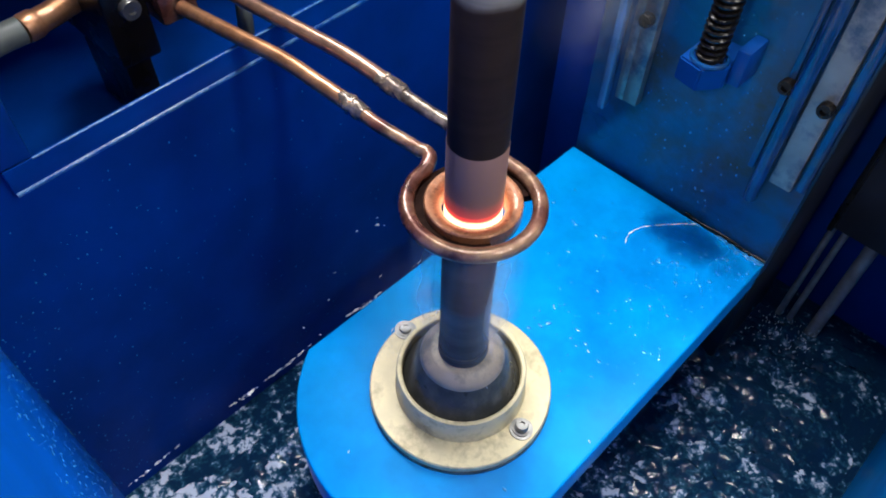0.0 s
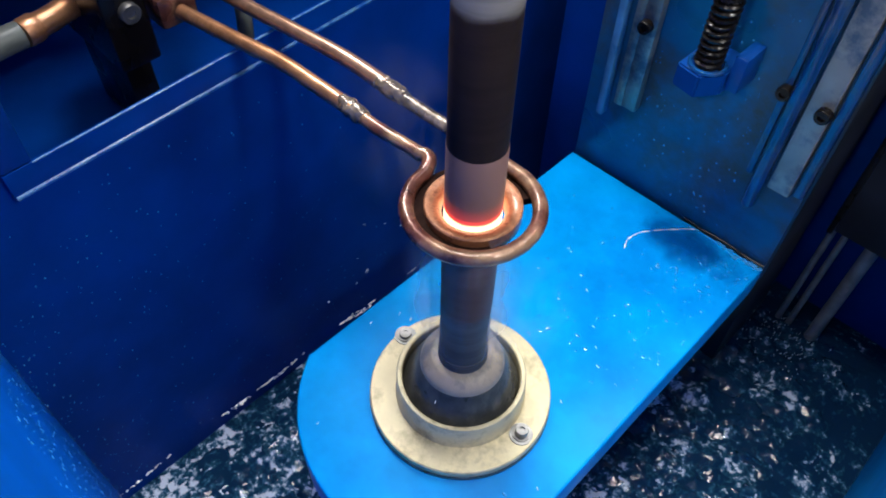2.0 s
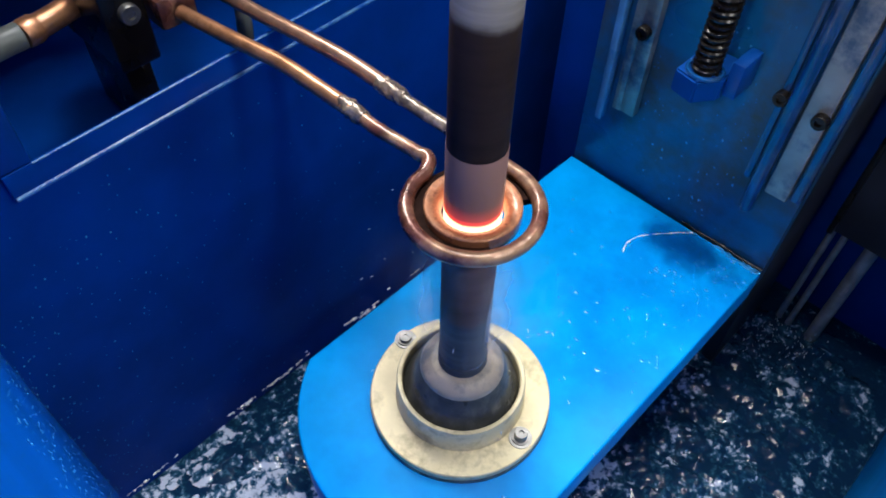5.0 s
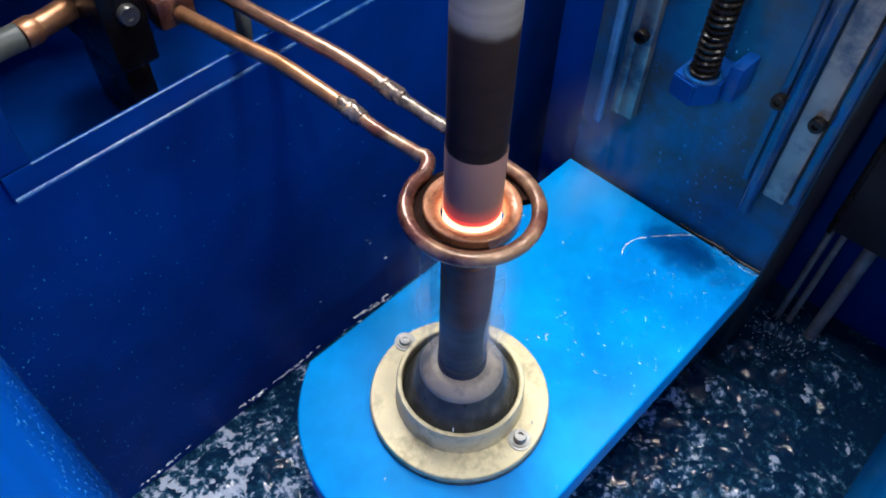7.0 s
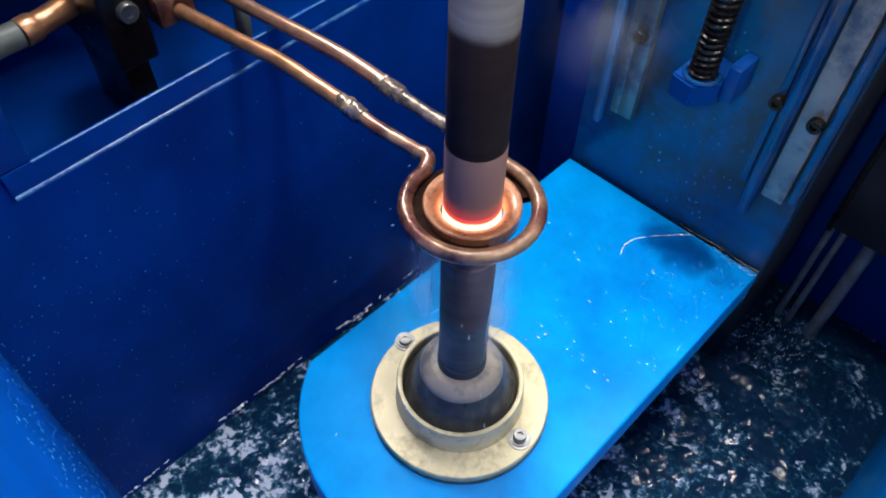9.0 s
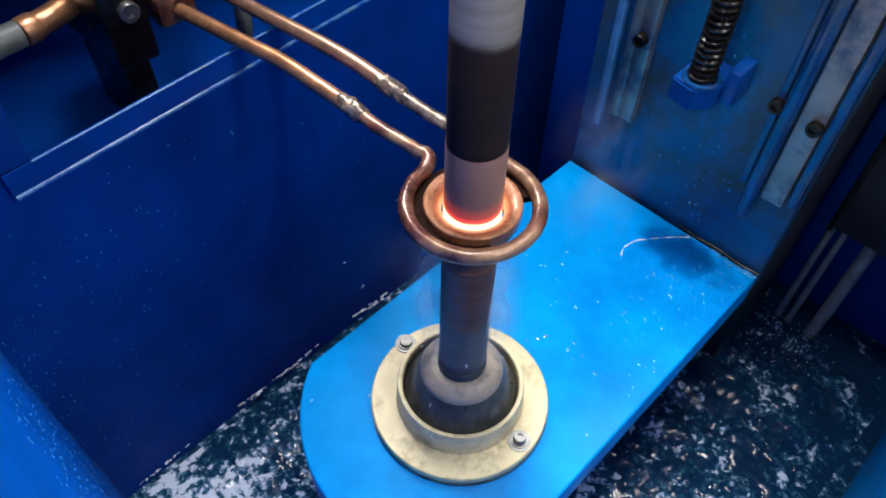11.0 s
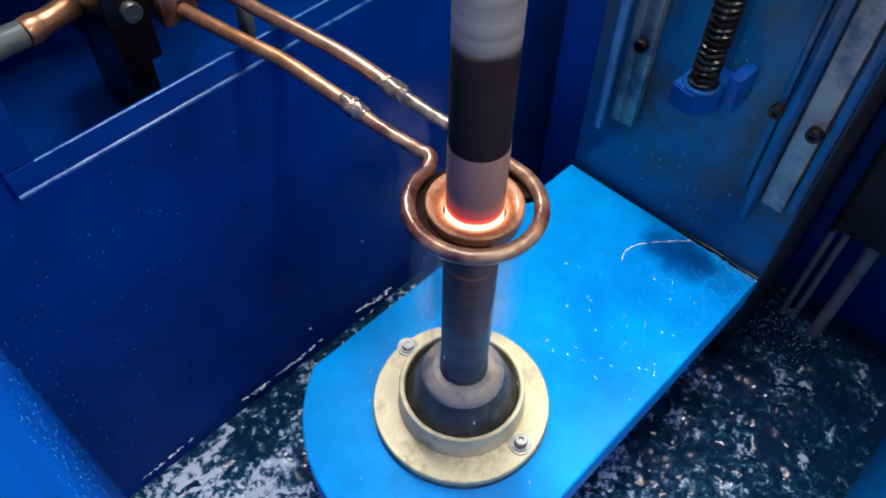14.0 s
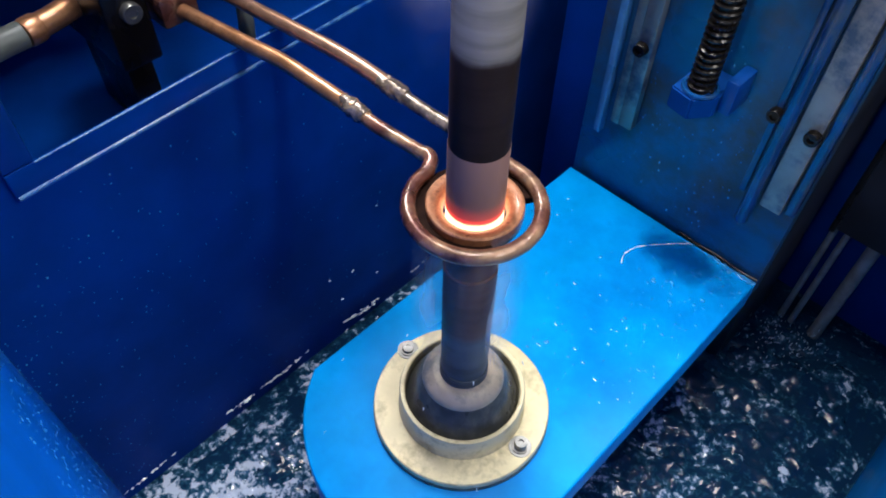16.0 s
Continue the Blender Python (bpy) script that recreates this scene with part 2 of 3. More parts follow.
def tube(bm, path, radii, steps=20, rough=0.0):
    """A round tube along a path of points, with a radius for each or one for all."""
    if not hasattr(radii, "__len__"):
        radii = [radii] * len(path)
    path = [Vector(p) for p in path]
    rings, side = [], None
    for k, (p, r) in enumerate(zip(path, radii)):
        d = (path[min(k + 1, len(path) - 1)] - path[max(k - 1, 0)]).normalized()
        if side is None:
            side = d.orthogonal().normalized()
        side = (side - d * side.dot(d)).normalized()
        up = d.cross(side)
        ring = []
        for i in range(steps):
            a = 2 * math.pi * i / steps
            way = side * math.cos(a) + up * math.sin(a)
            rr = r * (1 + rough * noise.noise((p + way * r) * 160))
            ring.append(bm.verts.new(p + way * rr))
        rings.append(ring)
    for a, b in zip(rings, rings[1:]):
        for i in range(steps):
            bm.faces.new((a[i], a[(i + 1) % steps], b[(i + 1) % steps], b[i]))
    bm.faces.new(rings[0]), bm.faces.new(rings[-1])
    return bm


def smooth_path(points, n=8):
    """Points on a smooth curve through the given ones."""
    pts = [Vector(p) for p in points]
    out = []
    for i in range(len(pts) - 1):
        p0, p1, p2, p3 = pts[max(i - 1, 0)], pts[i], pts[i + 1], pts[min(i + 2, len(pts) - 1)]
        for k in range(n):
            t = k / n
            out.append(0.5 * (2 * p1 + (p2 - p0) * t + (2 * p0 - 5 * p1 + 4 * p2 - p3) * t * t + (3 * p1 - p0 - 3 * p2 + p3) * t ** 3))
    return out + [pts[-1]]


def mesh_of(name, bm, material, smooth=True):
    me = bpy.data.meshes.new(name)
    bm.to_mesh(me)
    bm.free()
    me.materials.append(material)
    if smooth:
        me.polygons.foreach_set("use_smooth", [True] * len(me.polygons))
        me.set_sharp_from_angle(angle=radians(35))
    return me


def base_of(ob):
    p = Vector((0, 0, 0))
    while ob:
        p += ob.location
        ob = ob.parent
    return p


def part(name, bm, material, parent, label="", smooth=True):
    """One mesh under a thing or a part; the bmesh is in world places."""
    bmesh.ops.translate(bm, verts=bm.verts, vec=-base_of(parent))
    ob = new(name, mesh_of(name, bm, material, smooth))
    ob.parent = parent
    return tagged(ob, label)


def thing(name, at, label, category, group="", kind=""):
    ob = new(name)
    ob.location = at
    ob.empty_display_size = 0.02
    return tagged(ob, label, category, group, kind)


def solid(name, bm, material, label, category="", kind="", group="", at=(0, 0, 0), smooth=True):
    bmesh.ops.translate(bm, verts=bm.verts, vec=-Vector(at))
    ob = new(name, mesh_of(name, bm, material, smooth))
    ob.location = at
    return tagged(ob, label, category, group, kind)


B = bmesh.new
DOWN = []      # what goes down with the slide: (thing, its place at the start)

# ---- the tank ----
X0, X1, Y0, Y1, WATER_Z = -0.32, 0.392, -0.325, 0.68, -0.585
TH = 0.012


def sill(y):
    return -0.0513 + 0.041 * (y + 0.2417)


def left_wall():
    """The wall with a wide opening for the coil's leads."""
    bm = B()
    # unseen wall above the opening is added to block overhead light into the chamber
    a, b, top = -0.215, 0.50, 0.40
    lo = [(Y0 - TH, -0.8), (Y1, -0.8), (Y1, 0.80), (Y0 - TH, 0.80)]
    hole = [(a, sill(a) + 0.018), (b, sill(b) + 0.018), (b, top), (a, top)]
    faces = []
    for x in (X0, X0 - 0.004):
        o = [bm.verts.new((x, y, z)) for y, z in lo]
        h = [bm.verts.new((x, y, z)) for y, z in hole]
        for i in range(4):
            j = (i + 1) % 4
            bm.faces.new((o[i], o[j], h[j], h[i]))
        faces.append((o, h))
    for k in (0, 1):
        for i in range(4):
            j = (i + 1) % 4
            bm.faces.new((faces[0][k][i], faces[0][k][j], faces[1][k][j], faces[1][k][i]))
    bmesh.ops.recalc_face_normals(bm, faces=bm.faces)
    return solid("wall_left", bm, SHADED_BLUE, "blue painted sheet steel tank wall with a wide opening, shade in its tone", kind="structure", smooth=False)


def slanted_bar(bm, y0, y1, z_of, dz0, dz1, x0, x1, bevel=0.002):
    vs = []
    for x in (x0, x1):
        for y, d in ((y0, dz0), (y1, dz0), (y1, dz1), (y0, dz1)):
            vs.append(bm.verts.new((x, y, z_of(y) + d)))
    for f in ((0, 1, 2, 3), (7, 6, 5, 4), (0, 4, 5, 1), (1, 5, 6, 2), (2, 6, 7, 3), (3, 7, 4, 0)):
        bm.faces.new([vs[i] for i in f])
    bmesh.ops.recalc_face_normals(bm, faces=bm.faces)
    bmesh.ops.bevel(bm, geom=list(bm.edges), offset=bevel, segments=3, affect="EDGES", profile=0.5)
    return bm


left_wall()
LIP = mat("lip blue paint", (0.0, 0.040, 0.25), 0.3, spec=0.12, grain=16, amount=0.2, bump=0.1, bump_scale=50)
# pale broken blue paints the highlight lines along the wet edges
EDGE_GLINT = mat("wet edge highlight", (0.09, 0.25, 0.45), 0.3, grain=60, amount=0.5, spots=(0.0, 0.06, 0.30), spot_scale=60, spot_edge=(0.42, 0.6), spec=0.35)
lip = thing("opening_frame", (X0, 0.13, -0.05), "wet blue steel frame round the opening in the tank wall", "frame", kind="structure")
part("bottom_rail", slanted_bar(B(), -0.2417, 0.52, sill, 0.0, 0.029, X0 + 0.006, X0 + 0.009, 0.0012), LIP, lip)
part("side_rail", box(B(), X0 + 0.001, X0 + 0.009, -0.2417, -0.214, sill(-0.23) + 0.030, 0.40, 0.002), LIP, lip)
part("side_rail", box(B(), X0 + 0.001, X0 + 0.009, 0.492, 0.52, sill(0.5) + 0.030, 0.40, 0.002), LIP, lip)
part("top_rail", box(B(), X0 + 0.001, X0 + 0.009, -0.2417, 0.52, 0.401, 0.43, 0.002), LIP, lip)

# thin beads added to carry the frame's edge highlights
part("glint_bead", tube(B(), [(X0 + 0.0095, y, sill(y) + 0.002) for y in (-0.240, 0.0, 0.2, 0.519)], 0.0022, 10), EDGE_GLINT, lip, "added bead carrying the wet edge's highlight in its colour")
part("glint_bead", tube(B(), [(X0 + 0.0095, y, sill(y) + 0.0285) for y in (-0.215, 0.0, 0.2, 0.491)], 0.0010, 10), EDGE_GLINT, lip, "added bead carrying the wet edge's highlight in its colour")

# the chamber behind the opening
solid("chamber_floor", box(B(), -0.80, X0 - TH - 0.002, -0.33, 0.62, -0.16, -0.148), SHADED_BLUE, "blue sheet steel floor of the side chamber, shade in its tone", kind="structure", smooth=False)
solid("chamber_wall", box(B(), -0.812, -0.80, -0.33, 0.62, -0.16, 0.42), SHADED_BLUE, "blue sheet steel rear of the side chamber, shade in its tone", kind="structure", smooth=False)
solid("chamber_wall", box(B(), -0.80, X0 - TH - 0.002, 0.62, 0.632, -0.16, 0.42), SHADED_BLUE, "blue sheet steel end of the side chamber, shade in its tone", kind="structure", smooth=False)
solid("chamber_wall", box(B(), -0.80, X0 - TH - 0.002, -0.342, -0.33, -0.16, 0.42), SHADED_BLUE, "blue sheet steel end of the side chamber, shade in its tone", kind="structure", smooth=False)

# unseen roof, added only to shade the chamber
solid("chamber_blocker", box(B(), -0.80, -0.50, -0.33, 0.62, 0.29, 0.302), SHADED_BLUE, "added unseen blue roof that keeps light out of the side chamber", kind="structure", smooth=False)
# front and right wall take lighter tones for the light they catch
solid("wall_front", box(B(), X0, X1 + TH, Y0 - TH, Y0, -0.8, 0.36), LIT_FRONT_BLUE, "blue painted tank wall beaded with water drops, light in its tone", kind="structure", smooth=False)
solid("wall_right", box(B(), X1, X1 + TH, Y0, Y1, -0.8, 0.04), TABLE_BLUE, "blue painted sheet steel tank wall, given the table's lit tone", kind="structure", smooth=False)
solid("wall_back", box(B(), X0 - TH, X1 + TH, Y1, Y1 + TH, -0.8, 0.35), SHADED_BLUE, "blue painted sheet steel rear wall, shade in its tone", kind="structure", smooth=False)
solid("floor", box(B(), X0, X1, Y0, Y1, -0.82, -0.80), SHADED_BLUE, "blue painted steel tank bottom under water", kind="structure", smooth=False)


def water_sheet(x0, x1, y0, y1, z, step, high, seed, scale=20.0):
    bm = B()
    nx, ny = int((x1 - x0) / step), int((y1 - y0) / step)
    grid = []
    for j in range(ny + 1):
        row = []
        for i in range(nx + 1):
            x, y = x0 + (x1 - x0) * i / nx, y0 + (y1 - y0) * j / ny
            p = Vector((x * scale, y * scale, seed))
            h = noise.noise(p) + 0.55 * abs(noise.noise(p * 2.3)) + 0.3 * noise.noise(p * 5.1)
            edge = min(1.0, 12 * min(i / nx, 1 - i / nx, j / ny, 1 - j / ny))
            row.append(bm.verts.new((x, y, z + high * h * edge - 0.012 * (1 - edge))))
        grid.append(row)
    for j in range(ny):
        for i in range(nx):
            bm.faces.new((grid[j][i], grid[j][i + 1], grid[j + 1][i + 1], grid[j + 1][i]))
    return bm


solid("water", water_sheet(X0, X1, Y0, Y1, WATER_Z - 0.006, 0.008, 0.004, 3.1), WATER, "dark blue churning quench water with white froth and painted glints", kind="structure")
RIPPLES = []
for k, (sx, sy) in enumerate(((-0.002, 0.178), (0.042, 0.178))):
    RIPPLES.append(solid("wave", water_sheet(X0 + 0.03, X1 - 0.03, Y0 + 0.03, Y1 - 0.03, WATER_Z, 0.006, 0.013, 11.7 + 9 * k, 24 + 7 * k), WATER,
                         "choppy dark water crest flecked with white froth and painted glints", "water", group="waves in the tank", kind="stuff", at=(sx, sy, WATER_Z)))

FROTH = mat("white froth", (0.70, 0.79, 0.90), 0.25, grain=120, amount=0.3, coat=0.5)
bm = B()
rf = random.Random(8)
for k in range(420):
    y = Y0 + 0.01 + 0.66 * rf.random()
    lump = noise.noise((y * 13, 2, 0))
    if lump > -0.05 + 0.25 * rf.random():
        n, out = rf.uniform(0.002, 0.009), 0.022 * max(0.0, lump) * rf.random() ** 1.5
        tube(bm, [(X0 + 0.003 + out + 0.002 * rf.random(), y + q * n, WATER_Z + 0.008 + 0.006 * lump * rf.random() + 0.003 * math.sin(26 * (y + q * n))) for q in (0, 0.35, 0.7, 1)],
             [0.0002, rf.uniform(0.0003, 0.0013), rf.uniform(0.0003, 0.0011), 0.0002], 6, 0.5)
wall_froth = solid("froth_line", bm, FROTH, "white froth lapping along the blue tank wall", "froth", kind="stuff", at=(X0 + 0.005, 0, WATER_Z))
bm = B()
for k in range(140):
    x, y = 0.20 + rf.gauss(0, 0.035), 0.545 + rf.gauss(0, 0.03)
    if not (0.10 < x < 0.37 and 0.47 < y < 0.59):
        continue
    z, n = WATER_Z + 0.006 + abs(rf.gauss(0, 0.014)), rf.uniform(0.001, 0.007)
    w = rf.uniform(0.0003, 0.0010)
    tube(bm, [(x + 0.3 * n * q * rf.uniform(-1, 1), y + 0.3 * n * q * rf.uniform(-1, 1), z + n * q) for q in (0, 0.5, 1)], [w * 0.4, w, w * 0.3], 6, 0.6)
post_froth = solid("splash", bm, FROTH, "white splash of water at the foot of the posts", "splash", kind="stuff", at=(0.20, 0.55, WATER_Z))

# ---- the slide: table, back plate, rails ----
TABLE_Z = -0.294
slide = thing("slide_carriage", (0, 0.40, TABLE_Z - 0.02), "blue painted machine slide carrying the work table", "machine slide")
DOWN.append(slide)


def table_top():
    bm = B()
    right, left, nose = 0.147, 0.154, 0.176
    a0, a1 = -math.asin(left / nose), math.asin(right / nose)
    pts = [(right, 0.393), (-left, 0.393)]
    for k in range(33):
        a = a0 + (a1 - a0) * k / 32
        pts.append((nose * math.sin(a), -nose * math.cos(a)))
    low = [bm.verts.new((x, y, TABLE_Z - 0.05)) for x, y in pts]
    up = [bm.verts.new((x, y, TABLE_Z)) for x, y in pts]
    top = bm.faces.new(up)
    bm.faces.new(low)
    n = len(pts)
    for i in range(n):
        bm.faces.new((low[i], low[(i + 1) % n], up[(i + 1) % n], up[i]))
    bmesh.ops.recalc_face_normals(bm, faces=bm.faces)
    bmesh.ops.bevel(bm, geom=list(top.edges), offset=0.003, segments=3, affect="EDGES", profile=0.5)
    return bm


part("table", table_top(), TABLE_BLUE, slide, "wet bright blue table with a rounded nose")
part("back_plate", box(B(), -0.154, 0.147, 0.398, 0.42, -0.33, 0.75, 0.002), PLATE, slide, "worn blue-grey steel back plate")
part("table_rib", box(B(), -0.10, -0.086, 0.02, 0.396, -0.46, TABLE_Z - 0.051, 0.002), TABLE_BLUE, slide)
part("table_rib", box(B(), 0.086, 0.10, 0.02, 0.396, -0.46, TABLE_Z - 0.051, 0.002), TABLE_BLUE, slide)


part("seam", tube(B(), [(x, 0.3955 + 0.001 * math.sin(90 * x), TABLE_Z + 0.001) for x in [0.03 + 0.0029 * k for k in range(41)]], [0.0013 + 0.0011 * noise.noise((k * 0.9, 0, 4)) for k in range(41)], 8), BLACK_STEEL, slide, "dark wet seam")


def rail_pair(sign):
    """A round guide rail between flat steel strips; sign: which side of the screw."""
    if sign > 0:
        part("edge_strip", box(B(), 0.1365, 0.1475, 0.386, 0.3975, -0.165, 0.75, 0.002), RAIL_BLUE, slide)
        part("guide_strip", box(B(), 0.1075, 0.1335, 0.384, 0.3975, -0.170, 0.75, 0.002), RAIL_GREY, slide, "scuffed grey steel strip")
        part("guide_rail", tube(B(), [(0.0965, 0.385, -0.206), (0.0965, 0.385, -0.202), (0.0965, 0.385, 0.75)], [0.007, 0.0085, 0.0085]), RAIL_BLUE, slide, "blue streaked round steel rail")
        part("rail_seat", box(B(), 0.091, 0.102, 0.390, 0.3975, -0.195, 0.75, 0.001), BLACK_STEEL, slide)
        part("inner_strip", box(B(), 0.0770, 0.0850, 0.390, 0.3975, -0.170, 0.75, 0.002), RAIL_BLUE, slide)
    else:
        part("edge_strip", box(B(), -0.1280, -0.1180, 0.384, 0.3975, -0.202, 0.75, 0.002), RAIL_PALE, slide, "pale blue streaked steel strip")
        part("guide_strip", box(B(), -0.1070, -0.0945, 0.386, 0.3975, -0.175, 0.75, 0.002), RAIL_GREY, slide, "scuffed grey steel strip")
        part("inner_strip", box(B(), -0.0940, -0.0745, 0.384, 0.3975, -0.172, 0.75, 0.002), RAIL_GREY, slide, "scuffed grey steel strip")


rail_pair(1), rail_pair(-1)


def cap_screw(bm, at, way, r, h):
    """A socket head screw whose head stands off along way."""
    lathe(bm, [(r * 0.55, -0.001), (r, -0.001), (r, h * 0.8), (r * 0.9, h), (r * 0.46, h), (r * 0.42, h * 0.7)], steps=24)
    bmesh.ops.transform(bm, matrix=Matrix.Translation(at) @ Vector((0, 0, 1)).rotation_difference(Vector(way)).to_matrix().to_4x4(), verts=bm.verts)
    return bm


for x, y in ((-0.0868, 0.384), (0.0815, 0.390), (0.127, 0.384)):
    for z in (-0.0525, 0.1475, 0.3475):
        part("bolt", cap_screw(B(), (x, y, z), (0, -1, 0), 0.0085, 0.009), BLACK_STEEL, slide, "black socket head screw")


def screw_bracket():
    """The blue nut block, pointed towards the table, with its ring."""
    bm = B()
    pts = [(-0.0175, 0.3975), (-0.0175, 0.334), (0.0115, 0.3285), (0.029, 0.352), (0.029, 0.3975)]
    lo = [bm.verts.new((x, y, -0.068)) for x, y in pts]
    up = [bm.verts.new((x, y, -0.040)) for x, y in pts]
    bm.faces.new(lo), bm.faces.new(up)
    for i in range(len(pts)):
        j = (i + 1) % len(pts)
        bm.faces.new((lo[i], lo[j], up[j], up[i]))
    bmesh.ops.recalc_face_normals(bm, faces=bm.faces)
    bmesh.ops.bevel(bm, geom=list(bm.edges), offset=0.002, segments=2, affect="EDGES")
    return bm


part("nut_block", screw_bracket(), BRIGHT_BLUE, slide, "bright blue nut block of the lead screw")
part("nut_ear", box(B(), 0.0295, 0.0440, 0.358, 0.397, -0.062, -0.020, 0.002), BRIGHT_BLUE, slide)
part("nut_ring", lathe(B(), [(0.0165, -0.0398), (0.0205, -0.0398), (0.0205, -0.0375), (0.0198, -0.0365), (0.0172, -0.0365), (0.0165, -0.0375)], 0.0065, 0.352, 48, True), RAIL_BLUE, slide, "wet blue ring")


def lead_screw():
    bm = B()
    lathe(bm, [(0.0112, -0.046), (0.0112, 1.1)], steps=24)
    path = []
    pitch, n = 0.0075, 20
    for i in range(int(1.1 / pitch) * n):
        a = 2 * math.pi * i / n
        path.append((0.0128 * math.cos(a), 0.0128 * math.sin(a), -0.040 + pitch * i / n))
    tube(bm, path, 0.0024, 6)
    bmesh.ops.translate(bm, verts=bm.verts, vec=(0.0065, 0.352, 0))
    return bm


screw = solid("lead_screw", lead_screw(), BLACK_STEEL, "black oiled upright lead screw with coarse thread", "lead screw", at=(0.0065, 0.352, -0.04))
DOWN.append(screw)

# ---- spindle flange ----
flange = thing("spindle_flange", (0, 0, TABLE_Z), "pale plated round spindle flange bolted on the blue table", "flange")
DOWN.append(flange)
# dark ring put where the flange's shadow lines the table
part("base_shade", lathe(B(), [(0.03, TABLE_Z), (0.0975, TABLE_Z), (0.0975, TABLE_Z + 0.004), (0.03, TABLE_Z + 0.004)]), RUBBER, flange, "dark ring under the flange, standing in for its shadow")
part("disc", lathe(B(), [(0.03, -0.290), (0.0955, -0.290), (0.0968, -0.2885), (0.0968, -0.2815), (0.0955, -0.280), (0.03, -0.280)]), FLANGE, flange)
part("boss", lathe(B(), [(0.0695, -0.280), (0.0685, -0.276), (0.0675, -0.249), (0.0665, -0.2475), (0.0630, -0.2475), (0.0618, -0.249), (0.0618, -0.280)], closed=True), FLANGE, flange, "raised pale rim")
part("cone", lathe(B(), [(0.0612, -0.279), (0.0612, -0.262), (0.058, -0.255), (0.0525, -0.243), (0.0465, -0.229), (0.0432, -0.2235), (0.02, -0.2235)]), RUBBER, flange, "wet dark cone cap")
part("collar", lathe(B(), [(0.02, -0.2232), (0.0430, -0.2232), (0.0428, -0.2205), (0.040, -0.2165), (0.0325, -0.2115), (0.0305, -0.2105), (0.020, -0.2105)]), COLLAR, flange, "light grey scuffed collar")


def flange_bolt(x, y, high):
    bolt = part("bolt", cap_screw(B(), (x, y, -0.2765), (0, 0, 1), 0.0068, high), BOLT, flange, "steel socket head screw")
    part("washer", lathe(B(), [(0.004, -0.2798), (0.0122, -0.2798), (0.0122, -0.2784), (0.004, -0.2784)], x, y, 32), BOLT, bolt)
    part("spring_washer", lathe(B(), [(0.0045, -0.2783), (0.0092, -0.2783), (0.0092, -0.2767), (0.0045, -0.2767)], x, y, 32), BOLT, bolt)


flange_bolt(0.0819, 0.0045, 0.0085), flange_bolt(-0.0885, 0.0030, 0.0035)

# ---- the work piece ----
shaft = thing("steel_shaft", (0, 0, -0.2105), "dark scaled round steel shaft with grey upper part", "shaft")
shaft.location = (0, 0, 0)
part("bar", lathe(B(), [(0.0225, 0.80), (0.0225, -0.034)], steps=72), SHAFT, shaft, "black scaled bar, grey at its top")
part("quenched_length", lathe(B(), [(0.0225, -0.0345), (0.0238, -0.036), (0.0238, -0.1965)], steps=72), SHAFT, shaft, "wet brown and blue-grey quenched steel")
part("end_ring", lathe(B(), [(0.0236, -0.1968), (0.0248, -0.1975), (0.0248, -0.2095), (0.0240, -0.2105)], steps=72), SHAFT, shaft, "dark ring at the lower end")
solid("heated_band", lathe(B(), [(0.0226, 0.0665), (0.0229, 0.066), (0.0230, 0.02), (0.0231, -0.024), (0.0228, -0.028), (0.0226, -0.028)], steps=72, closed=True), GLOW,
             "white-hot glowing zone inside the coil with a pinkish grey sleeve above", "heated steel")

# ---- the induction coil ----
coil = thing("induction_coil", (0, 0, -0.012), "tarnished copper tube induction coil with two leads", "induction coil")
RC = 0.0523
loop = [(-0.0700, 0.0115, 0.001), (-0.0650, 0.0125, 0.0015), (-0.0600, 0.0110, 0.0015), (-0.0565, 0.0075, 0.001)]
loop += [(RC * math.cos(radians(a)), RC * math.sin(radians(a)), 0) for a in range(182, 442, 6)]
loop += [(0.004, 0.0523, 0), (-0.02, 0.0523, 0)]
part("ring", tube(B(), smooth_path(loop, 3), 0.0063, 24, 0.035), COPPER_DARK, coil, "dark scaled copper ring")
part("inductor_ring", lathe(B(), [(0.0250, -0.010), (0.0385, -0.010), (0.0390, -0.006), (0.0388, 0.0030), (0.0378, 0.0040), (0.0345, 0.0042), (0.0270, 0.0005), (0.0250, -0.003)], closed=True), COPPER_RING, coil, "glowing orange copper inner ring")


def web():
    bm = B()
    rows = []
    for k in range(25):
        a = radians(60 + 272 * k / 24)
        rows.append([bm.verts.new((r * math.cos(a), r * math.sin(a), z)) for r, z in ((0.0375, -0.0035), (0.0490, -0.0035), (0.0490, -0.010), (0.0375, -0.010))])
    for a, b in zip(rows, rows[1:]):
        for i in range(4):
            bm.faces.new((a[i], a[(i + 1) % 4], b[(i + 1) % 4], b[i]))
    bm.faces.new(rows[0]), bm.faces.new(rows[-1])
    bmesh.ops.recalc_face_normals(bm, faces=bm.faces)
    return bm


part("web", web(), GAP_DARK, coil, "copper web between the rings, gap shade in its colour", smooth=False)
part("lead", tube(B(), smooth_path([(-0.385, -0.0145, 0), (-0.30, -0.002, 0), (-0.25, 0.0058, 0), (-0.20, 0.0075, 0), (-0.152, 0.0087, 0)], 6), 0.0076, 20, 0.02), COPPER, coil, "orange copper tube")
part("lead_end", tube(B(), smooth_path([(-0.158, 0.0087, 0), (-0.12, 0.0080, 0), (-0.09, 0.0095, 0.001), (-0.072, 0.0113, 0.001), (-0.068, 0.0120, 0.001)], 6), 0.0061, 24, 0.14), COPPER_DARK, coil)
